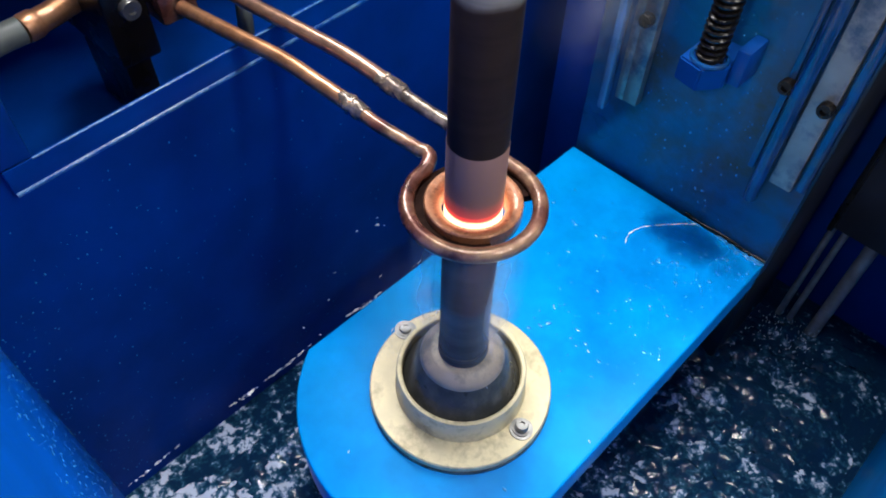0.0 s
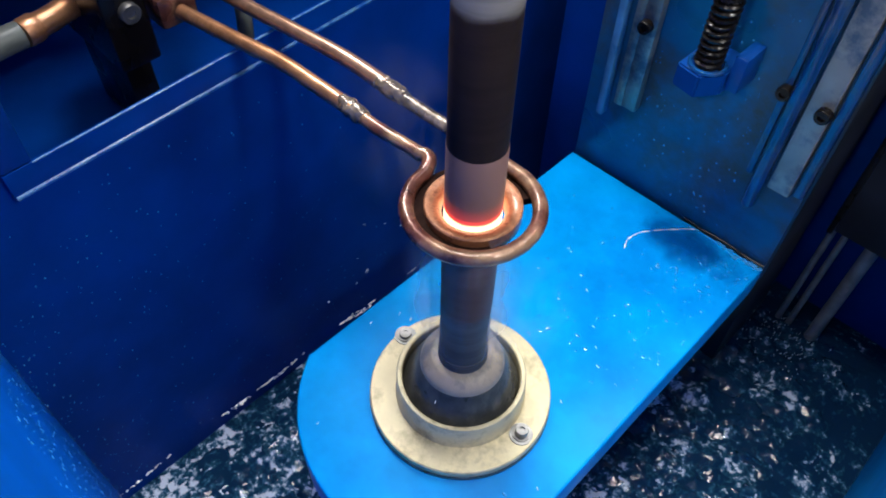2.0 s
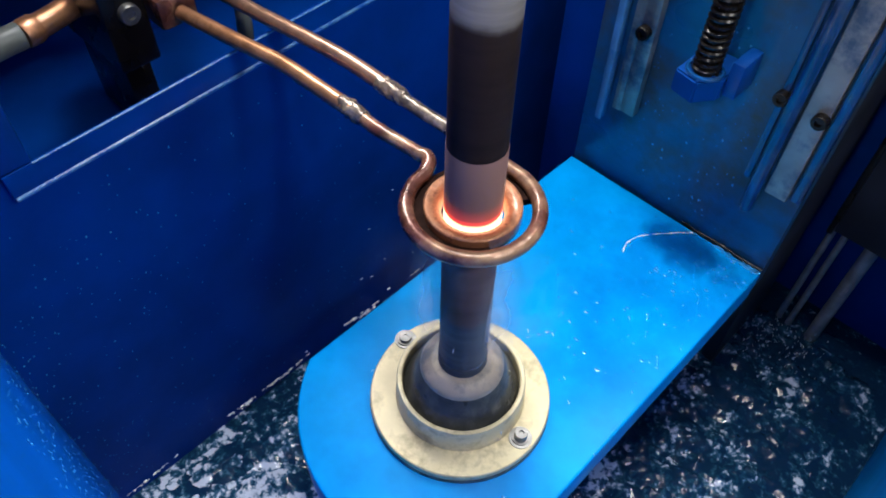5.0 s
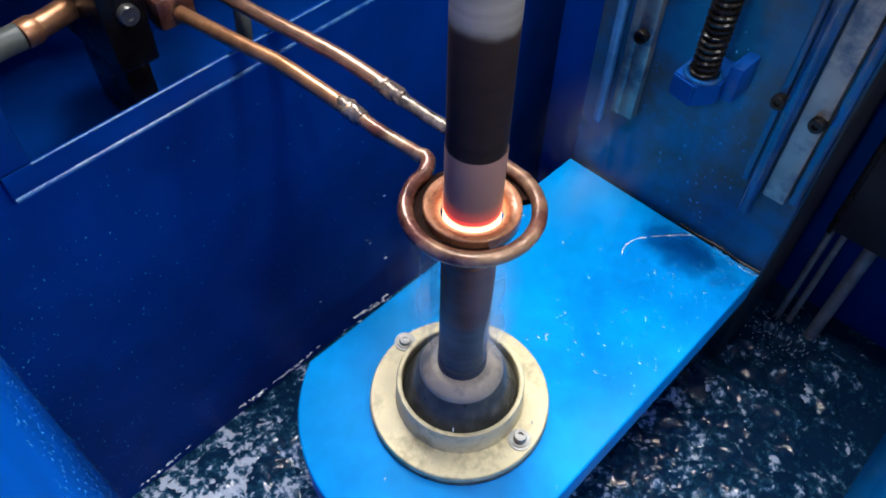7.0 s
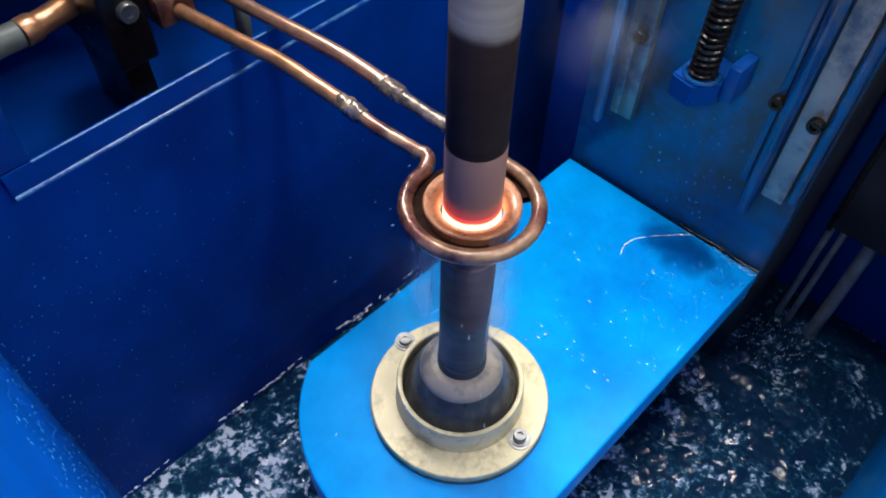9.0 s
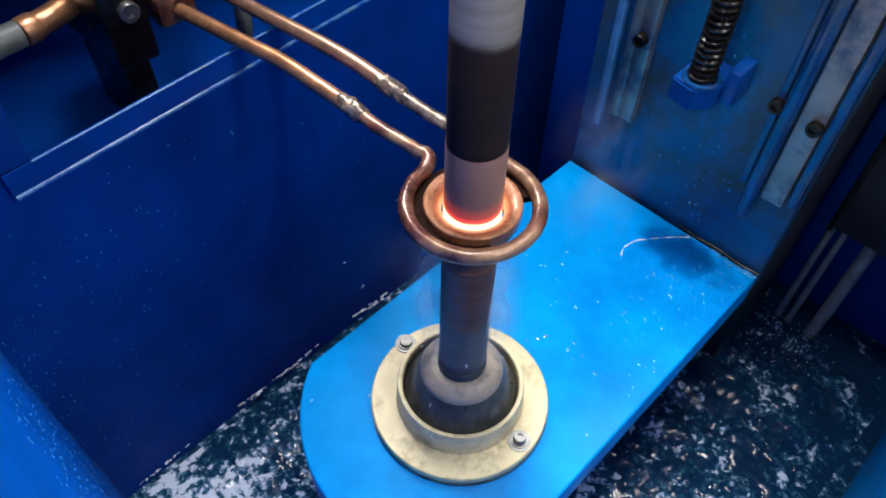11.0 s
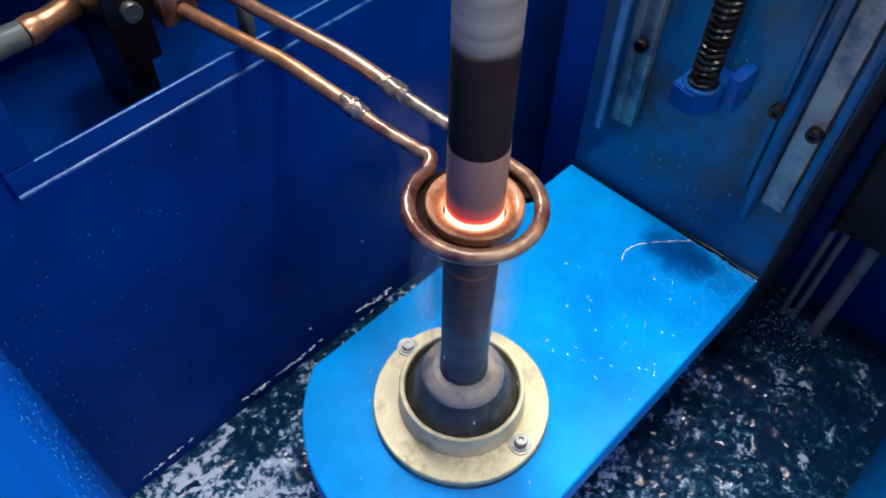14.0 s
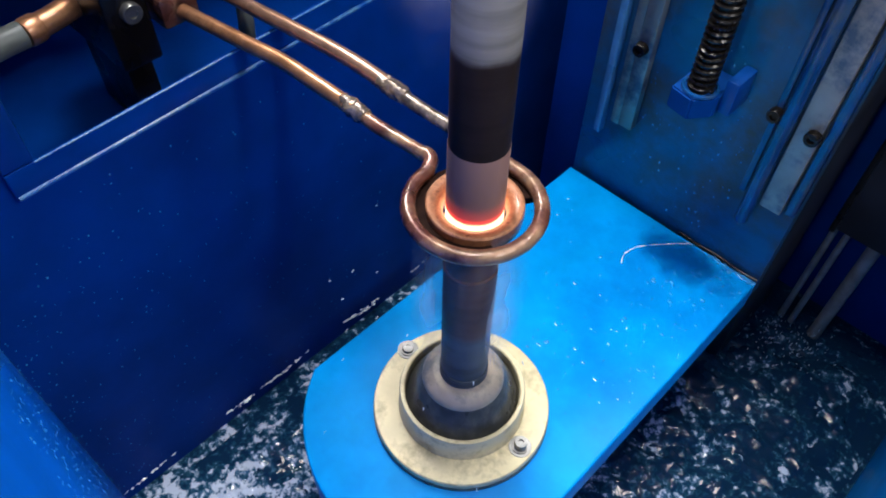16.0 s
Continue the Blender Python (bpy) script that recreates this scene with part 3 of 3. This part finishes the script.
part("braze_joint", tube(B(), smooth_path([(-0.170, 0.0085, 0), (-0.163, 0.0085, 0), (-0.155, 0.0087, 0), (-0.146, 0.0087, 0), (-0.136, 0.0085, 0)], 5), [0.0071 + 0.0014 * math.sin(math.pi * k / 20) for k in range(21)], 20, 0.25), BRAZE, coil, "lumpy silver braze")
part("lead", tube(B(), smooth_path([(-0.50, 0.026, 0), (-0.3546, 0.0373, 0), (-0.2225, 0.0519, 0), (-0.150, 0.0521, 0)], 6), 0.0076, 20, 0.02), COPPER_BROWN, coil, "brown copper tube")
part("lead_end", tube(B(), smooth_path([(-0.156, 0.0521, 0), (-0.12, 0.0515, -0.001), (-0.08, 0.0535, -0.002), (-0.02, 0.0523, 0)], 6), 0.0063, 20, 0.06), BRAZE, coil, "wet scaled copper tube")
part("braze_joint", tube(B(), smooth_path([(-0.166, 0.0521, 0), (-0.158, 0.0521, 0), (-0.15, 0.0521, 0), (-0.142, 0.0521, 0), (-0.132, 0.052, 0)], 5), [0.0073 + 0.0012 * math.sin(math.pi * k / 20) for k in range(21)], 20, 0.25), BRAZE, coil, "lumpy silver braze")

# ---- terminal block and water hoses behind the opening ----
block = thing("terminal_block", (-0.43, -0.06, -0.03), "black terminal block holding the copper leads", "terminal block")
part("body", box(B(), -0.52, -0.402, -0.085, -0.040, -0.05, 0.05, 0.004), BLACK_STEEL, block)
part("foot", box(B(), -0.52, -0.425, -0.075, -0.045, -0.148, -0.051, 0.003), BLACK_STEEL, block)
part("lead_clamp", box(B(), -0.425, -0.388, -0.036, 0.006, -0.016, 0.018, 0.005), COPPER_DARK, block, "brown copper clamp")
part("bolt", cap_screw(B(), (-0.402, -0.060, 0.012), (1, 0, 0), 0.0105, 0.008), BOLT, block, "bluish hex bolt")
fitting = thing("copper_fitting", (-0.45, -0.12, 0), "copper pipe union with a soldered collar", "pipe fitting")
part("pipe", tube(B(), [(-0.470, -0.086, 0.0), (-0.462, -0.115, 0.0), (-0.458, -0.135, 0.0)], 0.0125), COPPER, fitting)
part("collar", tube(B(), [(-0.4595, -0.128, 0), (-0.4588, -0.131, 0), (-0.457, -0.142, 0), (-0.4563, -0.145, 0)], [0.0135, 0.0145, 0.0145, 0.0135]), COPPER, fitting, "shiny copper collar")
solid("water_hose", tube(B(), smooth_path([(-0.4568, -0.1455, 0), (-0.4555, -0.17, 0), (-0.455, -0.21, -0.004), (-0.46, -0.30, -0.02)], 6), 0.0135), HOSE, "grey translucent rubber water hose", "hose", at=(-0.455, -0.17, 0))
solid("water_hose", tube(B(), smooth_path([(-0.40, 0.07, 0.05), (-0.385, 0.055, 0.0), (-0.375, 0.045, -0.05), (-0.40, 0.05, -0.14)], 6), 0.0085), HOSE, "grey translucent rubber water hose", "hose", at=(-0.385, 0.055, 0))

# ---- the column behind the slide ----
column = thing("column", (0, 0.50, -0.8), "dark blue machine column behind the slide", "machine column", kind="structure")
part("face", box(B(), -0.158, 0.140, 0.445, 0.60, -0.8, 0.85, 0.003), DARK_GUARD, column, "dark column body")
part("side_strip", box(B(), -0.232, -0.159, 0.432, 0.60, -0.8, 0.85, 0.003), SHADED_BLUE, column, "blue column edge")
guard = thing("guard_panel", (0.26, 0.585, -0.345), "dark oily sheet steel guard beside the slide", "guard")
part("panel", box(B(), 0.167, 0.390, 0.570, 0.580, -0.345, 0.35, 0.002), DARK_GUARD, guard)
part("edge_strip", box(B(), 0.168, 0.176, 0.560, 0.5695, -0.345, 0.35, 0.002), BLACK_STEEL, guard)
for x, w in ((0.172, 0.005), (0.190, 0.005), (0.229, 0.010)):
    solid("guide_post", tube(B(), [(x, 0.60, -0.80), (x, 0.60, -0.347)], w, 20), POST, "dark oily upright steel post standing in the water", "post", group="posts beside the slide", at=(x, 0.60, -0.80))

# ---- drops, spray and steam ----
DROP = mat("water drop", (0.03, 0.24, 0.56), 0.05, grain=300, amount=0.3, rough_vary=0.03, coat=1.0)


def drop(bm, at, n, r, flat=0.45, long=1.0, along=None):
    """One low dome of water on a surface with the normal n."""
    n = Vector(n)
    u = n.orthogonal().normalized() if along is None else Vector(along)
    v = n.cross(u)
    at = Vector(at)
    rings = []
    for k, (c, h) in enumerate(((1.0, 0.0), (0.85, 0.55), (0.45, 0.9))):
        rings.append([bm.verts.new(at + (u * long * math.cos(a) + v * math.sin(a)) * r * c + n * r * flat * h) for a in [2 * math.pi * i / 8 for i in range(8)]])
    for a, b in zip(rings, rings[1:]):
        for i in range(8):
            bm.faces.new((a[i], a[(i + 1) % 8], b[(i + 1) % 8], b[i]))
    bm.faces.new(rings[-1])


rng = random.Random(5)
bm = B()
for k in range(210):
    cx, cy, far = rng.choice(((0.10, 0.16, 0.03), (0.07, 0.24, 0.05), (0.09, 0.31, 0.03), (0.11, 0.36, 0.02), (0.06, 0.30, 0.08), (0.02, 0.15, 0.05), (0.0, 0.20, 0.12)))
    x, y = cx + rng.gauss(0, far), cy + rng.gauss(0, far)
    if math.hypot(x, y) > 0.104 and abs(x) < 0.142 and y < 0.388:
        drop(bm, (x, y, TABLE_Z + 0.0002), (0, 0, 1), rng.choice((0.0005, 0.0006, 0.0008, 0.0011, 0.0017)), 0.35, rng.uniform(1, 2.2), (1, 0, 0))
for k in range(60):
    x = 0.143 - 0.13 * rng.random() ** 2.2
    drop(bm, (x, 0.3915 - 0.006 * rng.random() ** 2, TABLE_Z + 0.0002), (0, 0, 1), rng.choice((0.0006, 0.0010, 0.0016, 0.0022)), 0.5, rng.uniform(1, 2.4), (1, 0, 0))
DOWN.append(solid("table_drops", bm, DROP, "clear water drops lying on the blue table", "water", kind="stuff", at=(0, 0.1, TABLE_Z)))
bm = B()
line = smooth_path([(0.005, 0.297, TABLE_Z), (0.001, 0.306, TABLE_Z), (0.000, 0.322, TABLE_Z), (0.008, 0.342, TABLE_Z), (0.024, 0.361, TABLE_Z), (0.040, 0.379, TABLE_Z), (0.052, 0.391, TABLE_Z)], 5)
for k in range(0, len(line) - 2):
    if noise.noise((k * 0.61, 5, 2)) > -0.18:
        off = Vector((0.002 * noise.noise((k * 0.9, 1, 7)), 0.002 * noise.noise((k * 0.9, 8, 3)), 0))
        w = 0.0005 + 0.0015 * abs(noise.noise((k * 0.83, 3, 1)))
        tube(bm, [line[k] + off, line[k + 1] + off, line[k + 2] + off], [0.0003, w, 0.0003], 8, 0.5)
DOWN.append(solid("water_streak", bm, FROTH, "bead of water lying across the blue table", "water", kind="stuff", at=(0.02, 0.35, TABLE_Z)))
# the back plate's dark reflection is put into this film's base colour
POOL = mat("wet film with dark reflection", (0.0, 0.07, 0.30), 0.06, grain=20, amount=0.2, rough_vary=0.03, spec=0.5, bump=0.1, bump_scale=60)


def soft_edge(m, size, most):
    """Lets a thin film run out towards its rim, unevenly."""
    nt = m.node_tree
    co = nt.nodes["Texture Coordinate"]
    mp = nt.nodes.new("ShaderNodeMapping")
    mp.inputs["Scale"].default_value = size
    nt.links.new(co.outputs["Object"], mp.inputs["Vector"])
    ln = nt.nodes.new("ShaderNodeVectorMath")
    ln.operation = "LENGTH"
    nt.links.new(mp.outputs["Vector"], ln.inputs[0])
    no = nt.nodes.new("ShaderNodeTexNoise")
    no.inputs["Scale"].default_value, no.inputs["Detail"].default_value = 32, 3
    nt.links.new(co.outputs["Object"], no.inputs["Vector"])
    ad = nt.nodes.new("ShaderNodeMath")
    ad.operation = "MULTIPLY_ADD"
    nt.links.new(no.outputs["Fac"], ad.inputs[0])
    ad.inputs[1].default_value = 0.9
    nt.links.new(ln.outputs["Value"], ad.inputs[2])
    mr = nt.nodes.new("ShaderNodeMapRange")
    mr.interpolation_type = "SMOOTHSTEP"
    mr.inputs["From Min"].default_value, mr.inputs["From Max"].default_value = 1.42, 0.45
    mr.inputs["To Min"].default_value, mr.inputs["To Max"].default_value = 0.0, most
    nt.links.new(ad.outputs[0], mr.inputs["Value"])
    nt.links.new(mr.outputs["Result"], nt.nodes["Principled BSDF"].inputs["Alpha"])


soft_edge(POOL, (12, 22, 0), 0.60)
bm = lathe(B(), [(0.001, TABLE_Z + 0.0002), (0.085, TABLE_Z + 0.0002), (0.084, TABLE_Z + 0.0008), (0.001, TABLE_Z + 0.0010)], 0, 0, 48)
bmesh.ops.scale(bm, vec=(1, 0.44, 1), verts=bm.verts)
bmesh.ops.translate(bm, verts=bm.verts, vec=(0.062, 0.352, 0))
DOWN.append(solid("puddle", bm, POOL, "thin puddle of water on the blue table, dark reflection in its colour", "puddle", kind="stuff", at=(0.06, 0.36, TABLE_Z)))
bm = B()
for k in range(110):
    x, z = rng.uniform(-0.08, 0.075), rng.uniform(-0.28, 0.02)
    drop(bm, (x, 0.3978, z), (0, -1, 0), rng.choice((0.0006, 0.0009, 0.0013)), 0.45, rng.uniform(1, 1.6), (0, 0, 1))
DOWN.append(solid("plate_drops", bm, DROP, "clear water drops on the steel back plate", "water", kind="stuff", at=(0, 0.398, -0.2)))
bm = B()
for k in range(420):
    y = Y0 + 0.5 * rng.random() ** 2.2
    z = rng.uniform(-0.57, -0.08)
    drop(bm, (X0 + 0.0002, y, z), (1, 0, 0), rng.choice((0.0005, 0.0007, 0.0010)), 0.4, rng.uniform(1, 1.8), (0, 0, 1))
solid("wall_drops", bm, DROP, "clear water drops on the blue tank wall", "water", kind="stuff")
bm = B()
for k in range(1300):
    x, z = rng.uniform(X0 + 0.004, 0.05), rng.uniform(-0.58, 0.1)
    drop(bm, (x, Y0 + 0.0002, z), (0, 1, 0), rng.choice((0.0004, 0.0006, 0.0010)), 0.4, rng.uniform(1, 1.4), (0, 0, 1))
solid("wall_drops", bm, DROP, "clear water drops beading on the front wall", "water", kind="stuff")


def veil_material(name, scale, lo, hi, most, colour):
    """Thin mist: streaks that let most of the light through."""
    m = bpy.data.materials.new(name)
    m.use_nodes = True
    nt = m.node_tree
    b = nt.nodes["Principled BSDF"]
    b.inputs["Base Color"].default_value = (*colour, 1)
    b.inputs["Roughness"].default_value = 0.7
    co = nt.nodes.new("ShaderNodeTexCoord")
    mp = nt.nodes.new("ShaderNodeMapping")
    mp.inputs["Scale"].default_value = scale
    nt.links.new(co.outputs["Object"], mp.inputs["Vector"])
    no = nt.nodes.new("ShaderNodeTexNoise")
    no.inputs["Scale"].default_value, no.inputs["Detail"].default_value = 1.0, 5
    nt.links.new(mp.outputs["Vector"], no.inputs["Vector"])
    mr = nt.nodes.new("ShaderNodeMapRange")
    mr.inputs["From Min"].default_value, mr.inputs["From Max"].default_value, mr.inputs["To Max"].default_value = lo, hi, most
    nt.links.new(no.outputs["Fac"], mr.inputs["Value"])
    return m, nt, b, mr, co


SPRAY, nt, bsdf, fac, _ = veil_material("spray", (30, 30, 6), 0.42, 0.76, 0.16, (0.85, 0.86, 0.87))
nt.links.new(fac.outputs["Result"], bsdf.inputs["Alpha"])


def steam_material(name, wide, tall, most, lo=0.38, hi=0.78):
    """Mist that thins out from the middle of its sheet."""
    m, nt, bsdf, fac, co = veil_material(name, (20, 20, 14), lo, hi, most, (0.85, 0.88, 0.9))
    ln = nt.nodes.new("ShaderNodeVectorMath")
    ln.operation = "LENGTH"
    mp = nt.nodes.new("ShaderNodeMapping")
    mp.inputs["Scale"].default_value = (2 / wide, 2 / wide, 2 / tall)
    nt.links.new(co.outputs["Object"], mp.inputs["Vector"])
    nt.links.new(mp.outputs["Vector"], ln.inputs[0])
    fall = nt.nodes.new("ShaderNodeMapRange")
    fall.interpolation_type = "SMOOTHSTEP"
    fall.inputs["From Min"].default_value, fall.inputs["From Max"].default_value = 1.0, 0.05
    nt.links.new(ln.outputs["Value"], fall.inputs["Value"])
    mul = nt.nodes.new("ShaderNodeMath")
    mul.operation = "MULTIPLY"
    nt.links.new(fac.outputs["Result"], mul.inputs[0])
    nt.links.new(fall.outputs["Result"], mul.inputs[1])
    nt.links.new(mul.outputs[0], bsdf.inputs["Alpha"])
    return m


STEAM = steam_material("steam", 0.16, 0.24, 0.22)
PLUME = steam_material("quench mist", 0.060, 0.24, 0.62, 0.20, 0.62)

bm = B()
rows = []
for r, z in ((0.0270, -0.012), (0.0305, -0.05), (0.0325, -0.11), (0.0330, -0.17), (0.0325, -0.195)):
    rows.append([bm.verts.new((r * (1 + 0.16 * noise.noise((4 * math.cos(i * 0.131), 4 * math.sin(i * 0.131), z * 30))) * math.cos(2 * math.pi * i / 48), r * (1 + 0.16 * noise.noise((4 * math.cos(i * 0.131), 4 * math.sin(i * 0.131), z * 30))) * math.sin(2 * math.pi * i / 48), z)) for i in range(48)])
for a, b in zip(rows, rows[1:]):
    for i in range(48):
        bm.faces.new((a[i], a[(i + 1) % 48], b[(i + 1) % 48], b[i]))
spray = solid("quench_spray", bm, SPRAY, "white streaks of quench water running down the shaft", "water spray", kind="stuff", at=(0, 0, -0.1))
bm = B()
for k in range(30):
    a, q = rng.uniform(0, 2 * math.pi), rng.random()
    r, z = 0.06 + 0.11 * q, -0.02 - 0.24 * q * q + rng.uniform(-0.05, 0.03)
    p = Vector((r * math.cos(a), r * math.sin(a), z))
    tube(bm, [p, p + Vector((0.002 * math.cos(a), 0.002 * math.sin(a), -rng.uniform(0.001, 0.003)))], rng.uniform(0.0002, 0.0006), 5)
flying = solid("flying_drops", bm, FROTH, "small clear drops flung from the coil", "water spray", kind="stuff", at=(0, 0, -0.1))


def wisp(at, wide=0.16, tall=0.24, material=STEAM, label="thin white wisp of steam rising from the coil"):
    """A curled sheet of steam."""
    bm = B()
    rows = []
    for j in range(13):
        row = []
        for i in range(11):
            u, v = i / 10 - 0.5, j / 12 - 0.5
            row.append(bm.verts.new((at[0] + wide * u, at[1] + 0.12 * wide * math.sin(5 * u + 4 * v), at[2] + tall * v)))
        rows.append(row)
    for a, b in zip(rows, rows[1:]):
        for i in range(10):
            bm.faces.new((a[i], a[i + 1], b[i + 1], b[i]))
    return solid("steam_wisp", bm, material, label, "steam", group="steam wisps", kind="stuff", at=at)


PLUMES = [wisp((-0.023, -0.020, -0.105), 0.060, 0.24, PLUME, "white mist where the quench water boils on the shaft"),
          wisp((0.025, 0.012, -0.125), 0.050, 0.20, PLUME, "white mist where the quench water boils on the shaft")]
# each drifts between the mist under the coil and the air beside the shaft: (seconds, place)
WISPS = ((wisp((-0.02, 0.16, 0.10)), ((0, (-0.02, 0.17, 0.11)), (0.8, (0.0, 0.17, 0.17)), (1.6, (0.02, 0.06, -0.20)), (6.2, (0.02, 0.06, -0.18)), (7.2, (0.02, 0.15, 0.0)), (9.0, (-0.01, 0.17, 0.09)),
                                      (10.2, (0.02, 0.08, -0.15)), (11.3, (0.03, 0.16, 0.02)), (12.2, (0.0, 0.17, 0.12)), (13.0, (0.0, 0.16, 0.15)), (13.6, (-0.03, 0.16, 0.17)), (14.2, (-0.05, 0.14, 0.20)), (16, (-0.09, 0.10, 0.14)))),
         (wisp((-0.10, 0.02, 0.0)), ((0, (-0.06, -0.01, -0.20)), (1.4, (-0.07, 0.0, -0.14)), (2.0, (-0.10, 0.02, -0.01)), (2.8, (-0.10, 0.03, -0.08)), (3.6, (-0.07, 0.0, -0.16)), (8.0, (-0.06, 0.0, -0.18)),
                                     (12.6, (-0.07, 0.0, -0.16)), (13.4, (-0.11, 0.05, 0.06)), (14.6, (-0.08, 0.0, -0.15)), (15.3, (-0.10, 0.04, 0.02)), (16, (-0.12, 0.09, 0.13)))))

# ---- the workshop round the machine ----
PLASTER = mat("pale hall plaster", (0.66, 0.67, 0.68), 0.8, grain=3, amount=0.15)
CONCRETE = mat("hall concrete", (0.24, 0.235, 0.225), 0.7, grain=5, amount=0.25, spots=(0.15, 0.145, 0.14), spot_scale=2)
ENAMEL = mat("white lamp enamel", (0.80, 0.82, 0.84), 0.35, grain=20, amount=0.05)
HX0, HX1, HY0, HY1, HZ0 = -2.0, 2.2, -2.4, 1.8, -1.0
solid("hall_floor", box(B(), HX0, HX1, HY0, HY1, HZ0 - 0.05, HZ0), CONCRETE, "grey worn concrete workshop floor", kind="structure", smooth=False)
solid("hall_ceiling", box(B(), HX0, HX1, HY0, HY1, HALL_TOP, HALL_TOP + 0.05), PLASTER, "pale grey workshop ceiling", kind="structure", smooth=False)
for a, b, c, d in ((HX0 - 0.06, HX0, HY0, HY1), (HX1, HX1 + 0.06, HY0, HY1), (HX0, HX1, HY0 - 0.06, HY0), (HX0, HX1, HY1, HY1 + 0.06)):
    solid("hall_wall", box(B(), a, b, c, d, HZ0, HALL_TOP), PLASTER, "plain grey plastered workshop wall", kind="structure", smooth=False)
solid("machine_base", box(B(), -0.80, X1 + TH, Y0 - TH, Y1 + TH, HZ0, -0.822), SHADED_BLUE, "blue painted steel base under the tank", kind="structure", smooth=False)
solid("machine_base", box(B(), -0.812, X0 - TH - 0.002, -0.342, 0.632, -0.815, -0.161), SHADED_BLUE, "blue painted steel base under the side chamber", kind="structure", smooth=False)

for eye, long, wide, watts, aim in LAMPS:
    lamp = thing("pendant_lamp", eye, "unseen white sheet metal work lamp hanging from the workshop ceiling", "lamp", group="workshop lamps")
    m = look(eye, aim)
    a, b = wide / 2 + 0.008, long / 2 + 0.008
    for x0, x1, y0, y1, z0, z1 in ((-a - 0.008, a + 0.008, -b - 0.008, -b, -0.01, 0.03), (-a - 0.008, a + 0.008, b, b + 0.008, -0.01, 0.03),
                                   (-a - 0.008, -a, -b, b, -0.01, 0.03), (a, a + 0.008, -b, b, -0.01, 0.03), (-a, a, -b, b, 0.022, 0.03)):
        bm = box(B(), x0, x1, y0, y1, z0, z1, 0.001)
        bmesh.ops.transform(bm, matrix=m, verts=bm.verts)
        part("housing_side", bm, ENAMEL, lamp)
    up = m @ Vector((0, 0, 0.031))
    part("rod", tube(B(), [up, (up.x, up.y, HALL_TOP - 0.001)], 0.008, 12), BLACK_STEEL, lamp)


# ---- movement ----
def motions():
    for ob in DOWN:
        at = ob.location.copy()
        walk(ob, [(t, Matrix.Translation(at - Vector((0, 0, SPEED * t)))) for t in (0, 4, 8, 12, 16)])
    at = shaft.location.copy()
    walk(shaft, [(k / 15, pose(at.x, at.y, at.z - SPEED * k / 15, 0, 0, 60 * k)) for k in range(241)])
    for i, ob in enumerate(RIPPLES):
        at = ob.location.copy()
        rows = []
        for k in range(161):
            a = 2 * math.pi * (k / 10) / (0.83 + 0.31 * i) * (1 if i else -1)
            rows.append((k / 10, pose(at.x + 0.018 * math.cos(a), at.y + 0.018 * math.sin(a), at.z + 0.003 * math.sin(1.7 * a + i), 0, 0, 1.2 * math.sin(a * 0.7))))
        walk(ob, rows)
    for ob, far in ((wall_froth, 0.02), (post_froth, 0.012)):
        at = ob.location.copy()
        walk(ob, [(k / 5, pose(at.x, at.y + far * math.sin(2.9 * k), at.z + 0.005 * math.sin(1.9 * k + 1), 0, 0, (9 * math.sin(2.3 * k) if far < 0.015 else 0))) for k in range(81)])
    at = spray.location.copy()
    walk(spray, [(k / 10, pose(at.x, at.y, at.z, 0, 0, 47 * k)) for k in range(161)])
    walk(flying, [(k / 10, pose(at.x, at.y, at.z - 0.012 * (k % 3), 0, 0, 71 * k)) for k in range(161)])
    for i, ob in enumerate(PLUMES):
        at = ob.location.copy()
        walk(ob, [(k / 5, pose(at.x + 0.002 * math.sin(2.3 * k + i), at.y, at.z + 0.010 * math.sin(1.7 * k + 2 * i), 0, 0, 43 + 12 * math.sin(1.1 * k + i))) for k in range(81)])
    for i, (ob, way) in enumerate(WISPS):
        walk(ob, [(t, pose(*p, 0, 0, 43 + 14 * math.sin(1.3 * t + 2 * i))) for t, p in way])


motions()
